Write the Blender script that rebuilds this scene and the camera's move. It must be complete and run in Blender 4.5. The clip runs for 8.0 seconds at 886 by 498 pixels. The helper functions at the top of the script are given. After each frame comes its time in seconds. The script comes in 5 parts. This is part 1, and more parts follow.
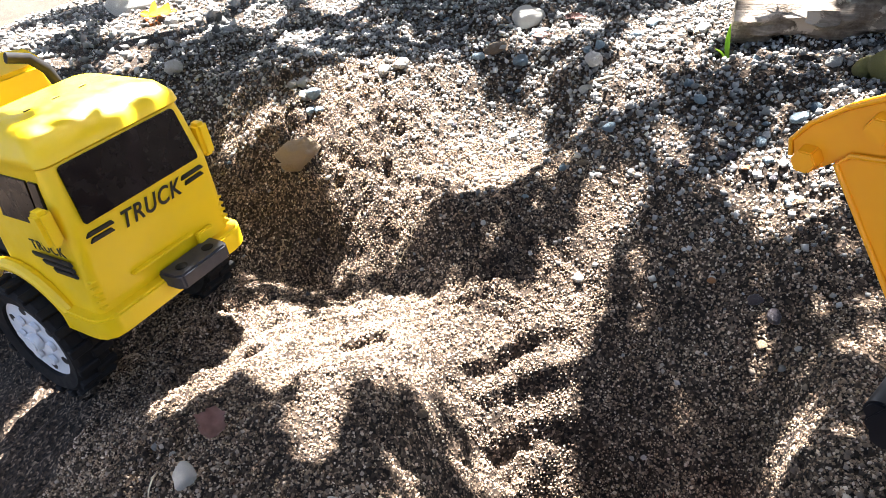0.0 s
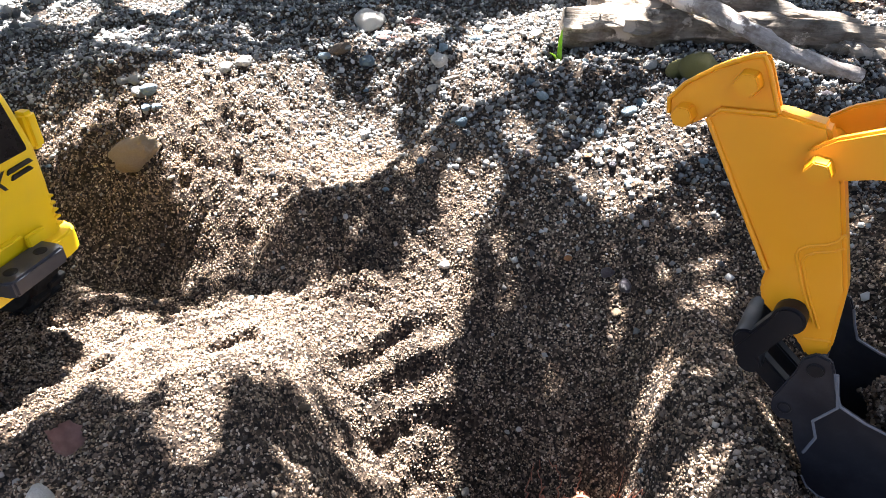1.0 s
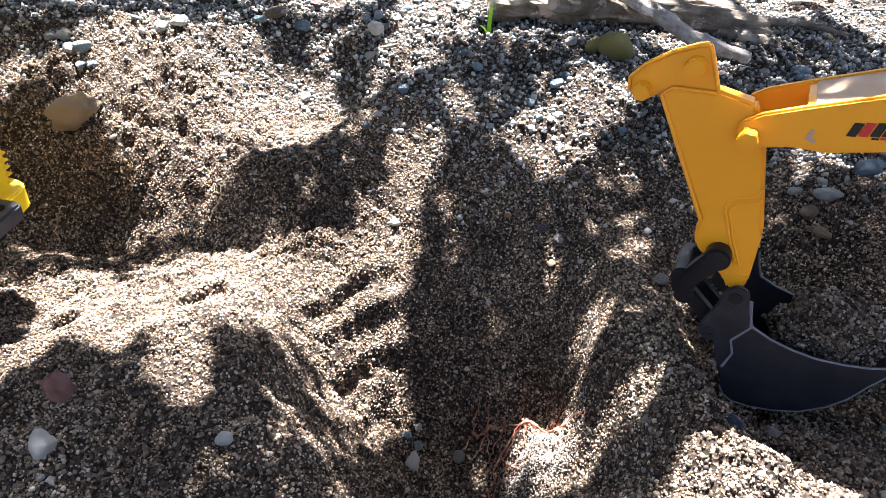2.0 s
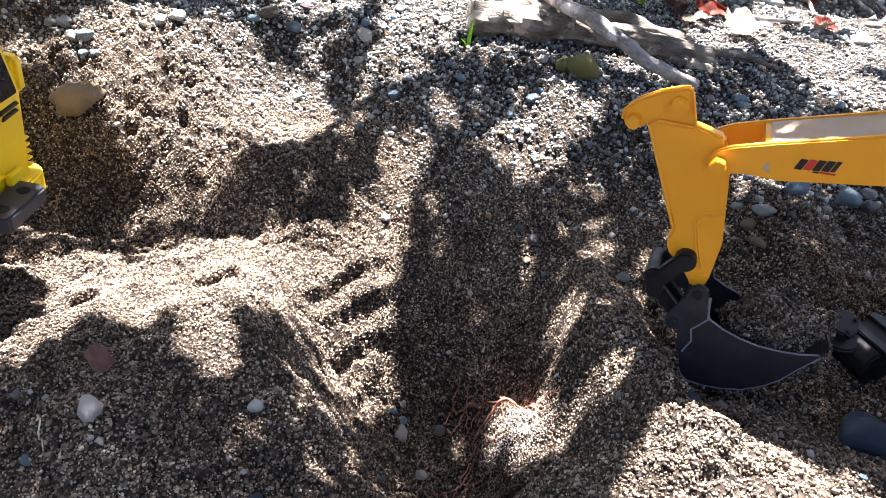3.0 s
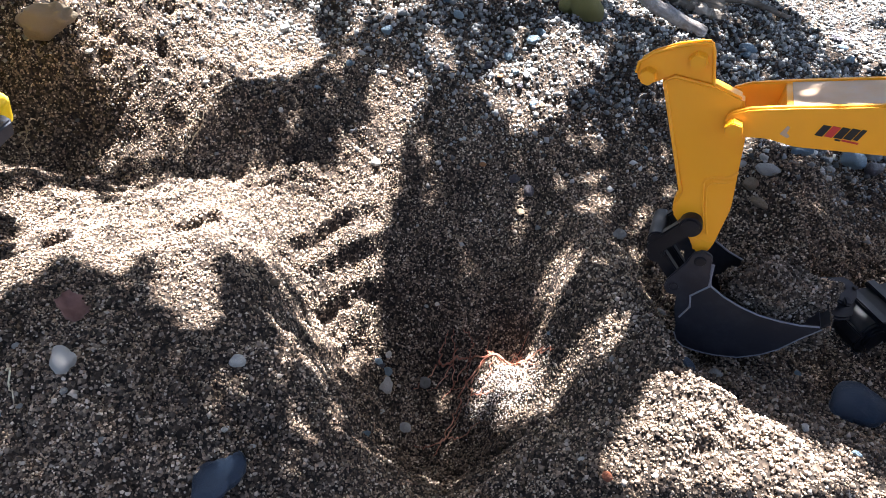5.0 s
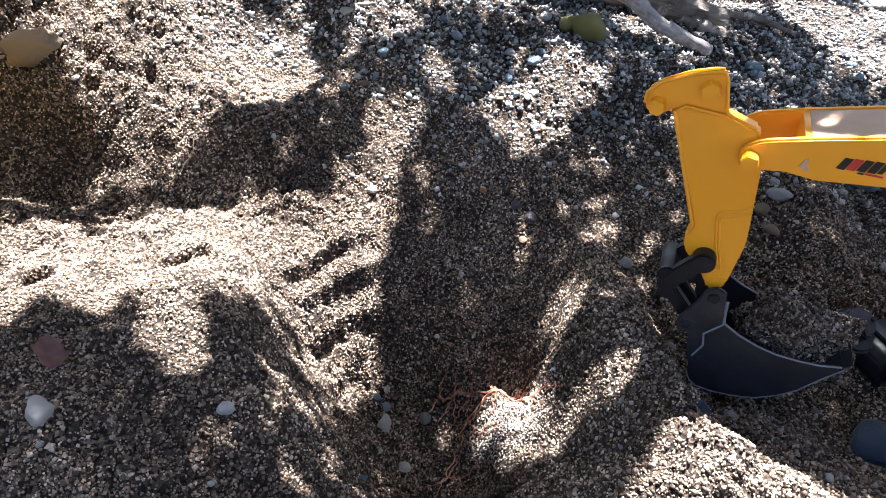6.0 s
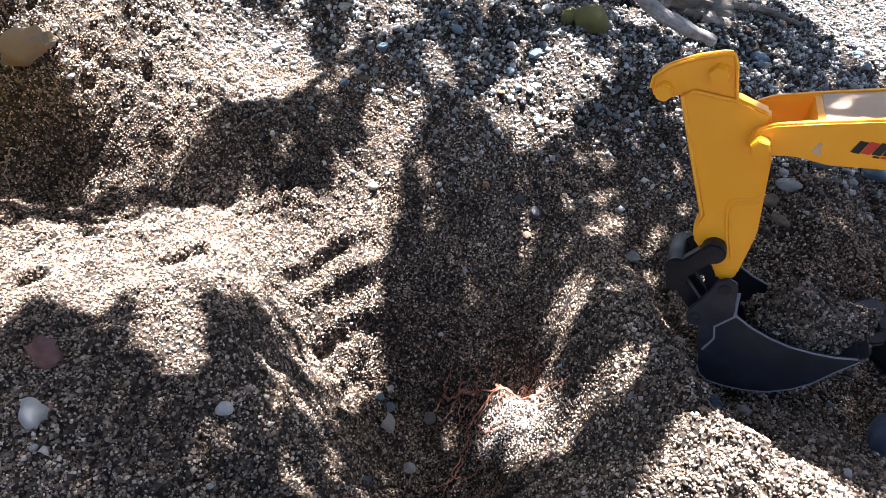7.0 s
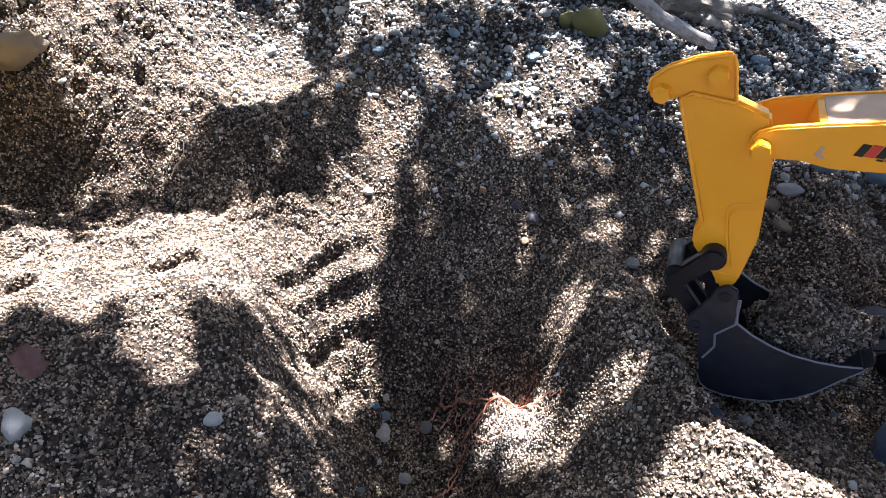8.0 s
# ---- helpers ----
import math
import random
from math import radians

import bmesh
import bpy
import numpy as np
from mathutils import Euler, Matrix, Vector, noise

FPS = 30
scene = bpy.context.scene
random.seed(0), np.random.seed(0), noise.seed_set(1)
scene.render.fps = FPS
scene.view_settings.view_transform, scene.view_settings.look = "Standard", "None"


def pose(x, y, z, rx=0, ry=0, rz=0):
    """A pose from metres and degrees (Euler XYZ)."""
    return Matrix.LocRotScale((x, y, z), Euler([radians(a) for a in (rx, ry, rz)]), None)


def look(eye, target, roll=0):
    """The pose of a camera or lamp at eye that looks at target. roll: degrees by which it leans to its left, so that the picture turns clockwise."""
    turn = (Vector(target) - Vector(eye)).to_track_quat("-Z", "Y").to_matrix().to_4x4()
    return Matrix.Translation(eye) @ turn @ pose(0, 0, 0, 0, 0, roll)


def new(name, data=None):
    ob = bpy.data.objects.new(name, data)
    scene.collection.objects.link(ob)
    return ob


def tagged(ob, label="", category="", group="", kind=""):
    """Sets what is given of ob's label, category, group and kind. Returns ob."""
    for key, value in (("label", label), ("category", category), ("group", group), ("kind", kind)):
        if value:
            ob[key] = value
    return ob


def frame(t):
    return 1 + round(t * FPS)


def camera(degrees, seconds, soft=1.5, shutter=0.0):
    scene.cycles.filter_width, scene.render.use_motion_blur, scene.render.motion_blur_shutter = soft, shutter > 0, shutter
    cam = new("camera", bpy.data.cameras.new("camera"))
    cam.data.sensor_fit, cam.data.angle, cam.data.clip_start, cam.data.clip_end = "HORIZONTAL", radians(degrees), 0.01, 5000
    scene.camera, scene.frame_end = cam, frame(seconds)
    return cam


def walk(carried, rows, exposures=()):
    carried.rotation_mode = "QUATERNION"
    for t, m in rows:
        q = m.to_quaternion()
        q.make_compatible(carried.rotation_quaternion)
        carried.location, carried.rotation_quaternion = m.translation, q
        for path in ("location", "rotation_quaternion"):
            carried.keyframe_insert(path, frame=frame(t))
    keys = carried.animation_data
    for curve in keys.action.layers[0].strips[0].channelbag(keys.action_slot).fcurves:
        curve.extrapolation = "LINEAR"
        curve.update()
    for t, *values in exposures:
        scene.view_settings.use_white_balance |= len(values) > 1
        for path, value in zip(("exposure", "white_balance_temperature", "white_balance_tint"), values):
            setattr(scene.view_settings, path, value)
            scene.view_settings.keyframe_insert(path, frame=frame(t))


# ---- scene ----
cam = camera(65.0, 8.0, 0.5)
PATH = [
    (0, (0.028, 0.014, 0.486), (-1.014, 1.411, -0.496), -17.1),
    (0.5, (0.015, 0.004, 0.472), (-0.683, 1.587, -0.532), -12.8),
    (1, (-0.011, -0.019, 0.472), (-0.578, 1.595, -0.564), -11.0),
    (1.5, (-0.04, -0.041, 0.47), (-0.424, 1.584, -0.631), -7.5),
    (1.7, (-0.045, -0.054, 0.481), (-0.38, 1.558, -0.654), -7.3),
    (2.8, (-0.108, -0.132, 0.54), (-0.143, 1.486, -0.635), 1.1),
    (3, (-0.114, -0.137, 0.546), (-0.146, 1.478, -0.633), 1.1),
    (3.5, (-0.124, -0.14, 0.546), (-0.161, 1.472, -0.637), 1.4),
    (4, (-0.133, -0.131, 0.541), (-0.156, 1.487, -0.634), 1.8),
    (4.5, (-0.129, -0.128, 0.535), (-0.145, 1.436, -0.711), 2.0),
    (5, (-0.123, -0.108, 0.542), (-0.097, 1.391, -0.781), 4.4),
    (5.2, (-0.121, -0.098, 0.551), (-0.103, 1.411, -0.761), 4.3),
    (6.5, (-0.123, -0.073, 0.53), (-0.1, 1.448, -0.769), 3.4),
    (7, (-0.121, -0.071, 0.527), (-0.111, 1.453, -0.769), 2.8),
    (7.5, (-0.118, -0.066, 0.525), (-0.111, 1.459, -0.769), 2.7),
    (8, (-0.116, -0.063, 0.521), (-0.111, 1.471, -0.762), 2.6),
]
walk(cam, [(t, look(eye, target, roll)) for t, eye, target, roll in PATH], [(0.0, 3.75, 6350, 13), (1.0, 3.62, 6200, 13), (3.0, 3.50, 6000, 13), (8.0, 3.50, 5750, 13)])

# ---- world, sun, exposure ----
SUN = Vector((0.07, 0.43, 0.90)).normalized()
world = bpy.data.worlds.new("sky")
scene.world = world
world.use_nodes = True
wn = world.node_tree
sky = wn.nodes.new("ShaderNodeTexSky")
sky.sky_type = "NISHITA"
sky.sun_disc = False
sky.dust_density, sky.ozone_density = 4.0, 0.6
sky.sun_elevation = math.asin(SUN.z)
sky.sun_rotation = math.atan2(SUN.x, SUN.y)
wn.nodes["Background"].inputs["Strength"].default_value = 0.031
wn.links.new(sky.outputs["Color"], wn.nodes["Background"].inputs["Color"])
lamp = bpy.data.lights.new("sun", "SUN")
lamp.energy, lamp.angle, lamp.color = 5.0, radians(0.5), (1.0, 0.96, 0.91)
sun = new("sun", lamp)
sun.matrix_world = look(SUN * 30, (0, 0, 0))


# ---- materials ----
def mat(name, rough=0.6, metal=0.0, spec=0.5):
    m = bpy.data.materials.new(name)
    m.use_nodes = True
    b = m.node_tree.nodes["Principled BSDF"]
    b.inputs["Roughness"].default_value = rough
    b.inputs["Metallic"].default_value = metal
    b.inputs["Specular IOR Level"].default_value = spec
    return m, m.node_tree, b


def node(nt, kind, **kw):
    n = nt.nodes.new(kind)
    for k, v in kw.items():
        n.inputs[k].default_value = v
    return n


def ramp(nt, src, stops):
    r = nt.nodes.new("ShaderNodeValToRGB")
    while len(r.color_ramp.elements) < len(stops):
        r.color_ramp.elements.new(0.5)
    for e, (p, c) in zip(r.color_ramp.elements, stops):
        e.position, e.color = p, (*c, 1)
    nt.links.new(src, r.inputs["Fac"])
    return r.outputs["Color"]


def blend(nt, fac, a, b, mode="MIX"):
    n = nt.nodes.new("ShaderNodeMix")
    n.data_type, n.blend_type = "RGBA", mode
    for sock, v in ((n.inputs[0], fac), (n.inputs[6], a), (n.inputs[7], b)):
        if isinstance(v, (int, float)):
            sock.default_value = v
        elif isinstance(v, tuple):
            sock.default_value = (*v, 1)
        else:
            nt.links.new(v, sock)
    return n.outputs[2]


def noisy(nt, scale, detail=4.0, rough=0.6, space="Object"):
    tc = nt.nodes.new("ShaderNodeTexCoord")
    n = node(nt, "ShaderNodeTexNoise", Scale=scale, Detail=detail, Roughness=rough)
    nt.links.new(tc.outputs[space], n.inputs["Vector"])
    return n.outputs["Fac"]


def bump(nt, b, height, strength, dist):
    n = node(nt, "ShaderNodeBump", Strength=strength, Distance=dist)
    nt.links.new(height, n.inputs["Height"])
    nt.links.new(n.outputs["Normal"], b.inputs["Normal"])


def soil_material():
    m, nt, b = mat("gap_shaded_damp_sand", 0.95, 0, 0.25)
    tc = nt.nodes.new("ShaderNodeTexCoord")
    v = node(nt, "ShaderNodeTexVoronoi", Scale=420.0)
    nt.links.new(tc.outputs["Object"], v.inputs["Vector"])
    sep = nt.nodes.new("ShaderNodeSeparateColor")
    nt.links.new(v.outputs["Color"], sep.inputs["Color"])
    # darker than damp alone: paints the shade in gaps between the grains
    grain = ramp(nt, sep.outputs["Red"], [(0, (0.008, 0.006, 0.0042)), (0.4, (0.026, 0.0185, 0.013)), (0.8, (0.070, 0.051, 0.036)), (1, (0.26, 0.20, 0.15))])
    stain = ramp(nt, noisy(nt, 9.0, 5), [(0.35, (0.55, 0.5, 0.45)), (0.62, (1.0, 0.97, 0.92))])
    nt.links.new(blend(nt, 1.0, grain, stain, "MULTIPLY"), b.inputs["Base Color"])
    bump(nt, b, v.outputs["Distance"], 0.6, 0.0015)
    return m


def grain_material(name, stops, stain=0.55):
    m, nt, b = mat(name, 0.85, 0, 0.3)
    g = nt.nodes.new("ShaderNodeNewGeometry")
    c = ramp(nt, g.outputs["Random Per Island"], stops)
    s = ramp(nt, noisy(nt, 9.0, 5), [(0.35, (stain, stain * 0.95, stain * 0.9)), (0.6, (1, 0.98, 0.95))])
    nt.links.new(blend(nt, 1.0, c, s, "MULTIPLY"), b.inputs["Base Color"])
    return m


def stone_material(name, lo, hi, rough=0.6):
    m, nt, b = mat(name, rough, 0, 0.4)
    oi = nt.nodes.new("ShaderNodeObjectInfo")
    base = ramp(nt, oi.outputs["Random"], [(0, lo), (1, hi)])
    speck = ramp(nt, noisy(nt, 260.0, 6, 0.7), [(0.3, (0.55, 0.55, 0.55)), (0.55, (1, 1, 1)), (0.75, (1.25, 1.22, 1.15))])
    cloud = ramp(nt, noisy(nt, 60.0, 3), [(0.3, (0.75, 0.72, 0.68)), (0.7, (1.1, 1.1, 1.1))])
    nt.links.new(blend(nt, 1.0, blend(nt, 1.0, base, speck, "MULTIPLY"), cloud, "MULTIPLY"), b.inputs["Base Color"])
    bump(nt, b, noisy(nt, 190.0, 7, 0.7), 0.8, 0.0018)
    return m


def plastic(name, col, rough=0.35, dust=0.25, dustcol=(0.35, 0.3, 0.22), spec=0.5):
    m, nt, b = mat(name, rough, 0, spec)
    d = ramp(nt, noisy(nt, 45.0, 8, 0.72), [(0.48, (0, 0, 0)), (0.72, (dust, dust, dust))])
    tone = ramp(nt, noisy(nt, 14.0, 3), [(0.3, tuple(c * 0.92 for c in col)), (0.7, col)])
    nt.links.new(blend(nt, d, tone, dustcol), b.inputs["Base Color"])
    nt.links.new(ramp(nt, noisy(nt, 60.0, 6), [(0.35, (rough,) * 3), (0.7, (min(1, rough + 0.25),) * 3)]), b.inputs["Roughness"])
    bump(nt, b, noisy(nt, 700.0, 3), 0.08, 0.0004)
    b.inputs["Subsurface Weight"].default_value = 0.0
    return m


def wood_material(name, lo, hi, rough=0.85):
    m, nt, b = mat(name, rough, 0, 0.25)
    tc = nt.nodes.new("ShaderNodeTexCoord")
    mp = nt.nodes.new("ShaderNodeMapping")
    mp.inputs["Scale"].default_value = (14, 160, 160)
    nt.links.new(tc.outputs["Object"], mp.inputs["Vector"])
    n = node(nt, "ShaderNodeTexNoise", Scale=1.0, Detail=6.0, Roughness=0.65)
    nt.links.new(mp.outputs["Vector"], n.inputs["Vector"])
    fibre = ramp(nt, n.outputs["Fac"], [(0.3, lo), (0.7, hi)])
    blot = ramp(nt, noisy(nt, 40.0, 5, 0.7), [(0.38, (0.55, 0.5, 0.45)), (0.55, (1, 1, 1))])
    peel = ramp(nt, noisy(nt, 22.0, 6, 0.7), [(0.56, (0, 0, 0)), (0.60, (0.8, 0.8, 0.8))])
    worn = blend(nt, peel, blend(nt, 1.0, fibre, blot, "MULTIPLY"), tuple(min(0.8, 1.7 * c) for c in hi))
    nt.links.new(worn, b.inputs["Base Color"])
    bump(nt, b, n.outputs["Fac"], 0.9, 0.003)
    return m


def leaf_material(name, a, c, through_light=0.35, rough=0.6):
    m, nt, b = mat(name, rough, 0, 0.3)
    col = ramp(nt, noisy(nt, 90.0, 5), [(0.3, a), (0.7, c)])
    nt.links.new(col, b.inputs["Base Color"])
    t = nt.nodes.new("ShaderNodeBsdfTranslucent")
    nt.links.new(col, t.inputs["Color"])
    mix = nt.nodes.new("ShaderNodeMixShader")
    mix.inputs[0].default_value = through_light
    nt.links.new(b.outputs[0], mix.inputs[1])
    nt.links.new(t.outputs[0], mix.inputs[2])
    nt.links.new(mix.outputs[0], nt.nodes["Material Output"].inputs["Surface"])
    return m


SOIL = soil_material()
POWDER = grain_material("pale_sand_grain", [(0, (0.30, 0.25, 0.21)), (0.5, (0.52, 0.46, 0.41)), (1, (0.74, 0.69, 0.64))], 0.75)
SAND = grain_material("sand_grain", [(0, (0.025, 0.017, 0.012)), (0.18, (0.10, 0.070, 0.048)), (0.45, (0.27, 0.188, 0.124)), (0.8, (0.46, 0.350, 0.245)), (1, (0.75, 0.64, 0.51))], 0.45)
CRUMB = grain_material("coarse_crumb", [(0, (0.03, 0.022, 0.017)), (0.35, (0.10, 0.075, 0.054)), (0.75, (0.24, 0.185, 0.138)), (1, (0.50, 0.43, 0.35))], 0.55)
GRIT = grain_material("gravel_grain", [(0, (0.045, 0.046, 0.048)), (0.2, (0.14, 0.140, 0.135)), (0.65, (0.31, 0.312, 0.300)), (1, (0.62, 0.61, 0.57))], 0.6)
# grey for edge lines: painted highlights as well as scuffing
EDGE = plastic("highlit_scuffed_edge", (0.17, 0.17, 0.185), 0.5, 0.3, (0.02, 0.02, 0.02))
GREY = stone_material("grey_stone", (0.17, 0.172, 0.165), (0.38, 0.37, 0.34))
BLUE = stone_material("blue_grey_stone", (0.1, 0.15, 0.19), (0.25, 0.33, 0.37))
PALE = stone_material("pale_stone", (0.42, 0.41, 0.37), (0.62, 0.6, 0.55))
BROWN = stone_material("brown_stone", (0.13, 0.09, 0.055), (0.27, 0.20, 0.125))
TAN = stone_material("tan_stone", (0.21, 0.155, 0.095), (0.33, 0.25, 0.16))
OLIVE = stone_material("olive_stone", (0.17, 0.155, 0.045), (0.24, 0.22, 0.07))
DARK = stone_material("dark_stone", (0.035, 0.04, 0.055), (0.09, 0.075, 0.08), 0.35)
# wet stone, its colour darkened further in place of shade
SLATE = stone_material("wet_shaded_blue_stone", (0.028, 0.045, 0.075), (0.045, 0.068, 0.105), 0.28)
RUST = stone_material("rust_stone", (0.3, 0.1, 0.05), (0.4, 0.2, 0.07))
YELLOW = plastic("yellow_plastic", (0.90, 0.61, 0.004), 0.3, 0.05)
AMBER = plastic("amber_plastic", (0.90, 0.37, 0.003), 0.34, 0.03)
TOPDUST = plastic("dusty_amber_plastic", (0.50, 0.33, 0.20), 0.45, 0.7, (0.40, 0.33, 0.28))
BLACK = plastic("black_plastic", (0.0055, 0.0062, 0.0088), 0.33, 0.10, (0.05, 0.046, 0.045), 0.30)
SCUFFED = plastic("scuffed_black_plastic", (0.0105, 0.0108, 0.0150), 0.36, 0.45, (0.050, 0.048, 0.055), 0.4)
RUBBER = plastic("black_rubber", (0.006, 0.006, 0.0068), 0.7, 0.25, (0.06, 0.05, 0.04), 0.25)
WHITE = plastic("white_plastic", (0.75, 0.76, 0.78), 0.35, 0.15)
GLASS = plastic("tinted_window", (0.005, 0.003, 0.004), 0.15, 0.02, spec=0.25)
TOW = plastic("tow_block_plastic", (0.022, 0.025, 0.036), 0.32, 0.2, (0.09, 0.09, 0.10))
INK = plastic("black_print", (0.006, 0.005, 0.004), 0.45, 0.03)
REDINK = plastic("red_print", (0.55, 0.03, 0.02), 0.45, 0.05)
BARK = wood_material("grey_driftwood", (0.10, 0.082, 0.062), (0.28, 0.235, 0.185))
PALEWOOD = wood_material("bleached_branch", (0.24, 0.21, 0.19), (0.46, 0.42, 0.38))
ROOT = wood_material("red_root", (0.32, 0.11, 0.065), (0.55, 0.25, 0.16))
STRAW = wood_material("straw_root", (0.34, 0.25, 0.15), (0.55, 0.45, 0.32))
DRYLEAF = leaf_material("dry_leaf", (0.35, 0.24, 0.17), (0.6, 0.5, 0.4), 0.15)
REDLEAF = leaf_material("red_leaf", (0.10, 0.015, 0.008), (0.28, 0.045, 0.018), 0.12)
BROWNLEAF = leaf_material("brown_leaf", (0.09, 0.045, 0.036), (0.22, 0.12, 0.10), 0.12)
PINKLEAF = leaf_material("pinkish_dead_leaf", (0.19, 0.105, 0.09), (0.34, 0.2, 0.17), 0.1)
GOLDLEAF = leaf_material("orange_leaf", (0.7, 0.2, 0.01), (0.85, 0.45, 0.03), 0.35)
GREENLEAF = leaf_material("fresh_green", (0.2, 0.42, 0.02), (0.4, 0.62, 0.05), 0.4)
CROWN = leaf_material("tree_leaf", (0.035, 0.07, 0.012), (0.07, 0.12, 0.025), 0.12)


# ---- ground shape ----
def vnoise(x, y, seed=0):
    """Smooth noise, about -1 to 1, one cell per unit."""
    ix, iy = np.floor(x).astype(np.int64), np.floor(y).astype(np.int64)
    fx, fy = x - ix, y - iy
    fx, fy = fx * fx * (3 - 2 * fx), fy * fy * (3 - 2 * fy)

    def corner(a, b):
        h = (a * 374761393 + b * 668265263 + seed * 982451653) & 0xFFFFFFFF
        h = ((h ^ (h >> 13)) * 1274126177) & 0xFFFFFFFF
        return ((h ^ (h >> 16)) & 0xFFFF) / 32767.5 - 1

    top = corner(ix, iy) * (1 - fx) + corner(ix + 1, iy) * fx
    low = corner(ix, iy + 1) * (1 - fx) + corner(ix + 1, iy + 1) * fx
    return top * (1 - fy) + low * fy


def hump(x, y, cx, cy, sx, sy, turn, height):
    c, s = math.cos(radians(turn)), math.sin(radians(turn))
    u = ((x - cx) * c + (y - cy) * s) / sx
    v = (-(x - cx) * s + (y - cy) * c) / sy
    return height * np.exp(-0.6 * (u * u + v * v) ** 1.5)


def ledge(x, y, x0, y0, x1, y1, lip=0.011, drop=0.007):
    """A scraped step: a raised lip along a line, and a sharp drop on its near side."""
    dx, dy = x1 - x0, y1 - y0
    n = math.hypot(dx, dy)
    wob = 0.0025 * vnoise(x / 0.030, y / 0.030, 41)
    t = ((x - x0) * dy - (y - y0) * dx) / n + wob
    s = ((x - x0) * dx + (y - y0) * dy) / (n * n)
    fade = np.clip(s / 0.2 + 0.2, 0, 1) * np.clip((1 - s) / 0.15 + 0.3, 0, 1)
    up = lip * np.exp(np.minimum(t, 0) / 0.016)
    low = -drop * np.exp(-np.maximum(t, 0) / 0.015)
    k = np.clip(t / 0.005 + 0.5, 0, 1)
    return fade * (up * (1 - k) + low * k)


def shape(x, y):
    """The dug bank: a slope with a mound, a pit, a trench and a heap of spoil."""
    rise = np.tanh((y - 0.514) / 0.18)
    z = 0.1514 - 0.067 * np.tanh(x) + 0.0674 * rise - 0.048 * np.tanh(x / 0.6) * rise
    z = z + hump(x, y, -0.317, 0.236, 0.172, 0.135, 16, 0.070)     # mound
    z = z + hump(x, y, -0.145, 0.296, 0.067, 0.100, 42, -0.127)    # pit
    z = z + hump(x, y, -0.083, 0.378, 0.129, 0.081, -24, -0.047)   # far wall of the pit
    z = z + hump(x, y, 0.102, 0.141, 0.124, 0.066, -5, 0.085)      # spoil heap
    z = z + hump(x, y, -0.442, 0.460, 0.120, 0.036, -1, -0.029)    # trench
    z = z + hump(x, y, -0.300, 0.475, 0.080, 0.030, 5, -0.011)     # its shallow end
    z = z + hump(x, y, -0.580, 0.660, 0.120, 0.100, 0, 0.033)
    z = z + hump(x, y, -0.520, 0.545, 0.070, 0.050, 0, 0.015)      # shelf of the tan stone
    z = z + hump(x, y, 0.026, 0.308, 0.035, 0.098, 8, 0.074)       # lip of the pit
    z = z + hump(x, y, -0.300, 0.643, 0.069, 0.076, 0, -0.037)
    z = z + hump(x, y, -0.130, 0.510, 0.090, 0.060, 0, -0.005)
    z = z + hump(x, y, 0.050, 0.700, 0.150, 0.120, 0, 0.005)
    z = z + hump(x, y, 0.211, 0.455, 0.060, 0.062, 0, 0.044)
    z = z + hump(x, y, -0.202, 0.384, 0.029, 0.038, -10, 0.031)
    z = z + hump(x, y, -0.625, 0.270, 0.125, 0.110, 0, 0.026)      # under the truck
    z = z + hump(x, y, 0.115, 0.245, 0.060, 0.040, 0, 0.020)       # under the bucket
    z = z + hump(x, y, -0.125, 0.205, 0.070, 0.065, 0, -0.050)     # near end of the pit
    z = z + hump(x, y, -0.140, 0.285, 0.050, 0.050, 0, 0.010)
    z = z + hump(x, y, -0.045, 0.336, 0.012, 0.030, 20, -0.026)    # slot in the pit wall
    z = z + hump(x, y, -0.224, 0.296, 0.030, 0.045, 20, -0.026)
    z = z + hump(x, y, -0.066, 0.290, 0.020, 0.024, 0, 0.016)      # pale sand slid down by the roots
    return z + hump(x, y, -0.490, 0.478, 0.035, 0.030, 0, -0.028)  # hollow beside the truck


def clods(x, y, cell, seed):
    """Rounded crumbs of soil, one to a cell, 0 to 1 high."""
    best = np.zeros_like(x)
    ix, iy = np.floor(x / cell).astype(np.int64), np.floor(y / cell).astype(np.int64)
    for dx in (-1, 0, 1):
        for dy in (-1, 0, 1):
            a, b = ix + dx, iy + dy
            h = (a * 73856093 + b * 19349663 + seed * 83492791) & 0xFFFFFFFF
            h = ((h ^ (h >> 15)) * 2246822519) & 0xFFFFFFFF
            h = ((h ^ (h >> 13)) * 3266489917) & 0xFFFFFFFF
            jx, jy = (h & 1023) / 1023.0, ((h >> 10) & 1023) / 1023.0
            tall = 0.25 + 0.75 * ((h >> 20) & 1023) / 1023.0
            d = np.hypot(x / cell - a - jx, y / cell - b - jy) / (0.45 + 0.40 * tall)
            best = np.maximum(best, tall * np.sqrt(np.clip(1 - d * d, 0, 1)))
    return best


def crumbly(x, y):
    """Where the soil breaks into crumbs; the far wall of the pit and a slide of sand are fine."""
    c = np.clip(0.62 + 0.75 * vnoise(x / 0.055, y / 0.055, 51), 0.12, 1.0)
    c = c * (1 - 0.75 * hump(x, y, -0.060, 0.420, 0.090, 0.100, 20, 1.0))
    c = c * (1 - 0.85 * hump(x, y, -0.305, 0.600, 0.050, 0.045, 30, 1.0))
    c = c * (1 - 0.35 * hump(x, y, -0.370, 0.340, 0.090, 0.030, 12, 1.0))
    return np.clip(c + 0.75 * hump(x, y, -0.450, 0.555, 0.120, 0.080, 0, 1.0) + 0.35 * hump(x, y, -0.250, 0.480, 0.120, 0.040, 10, 1.0), 0, 1.45)


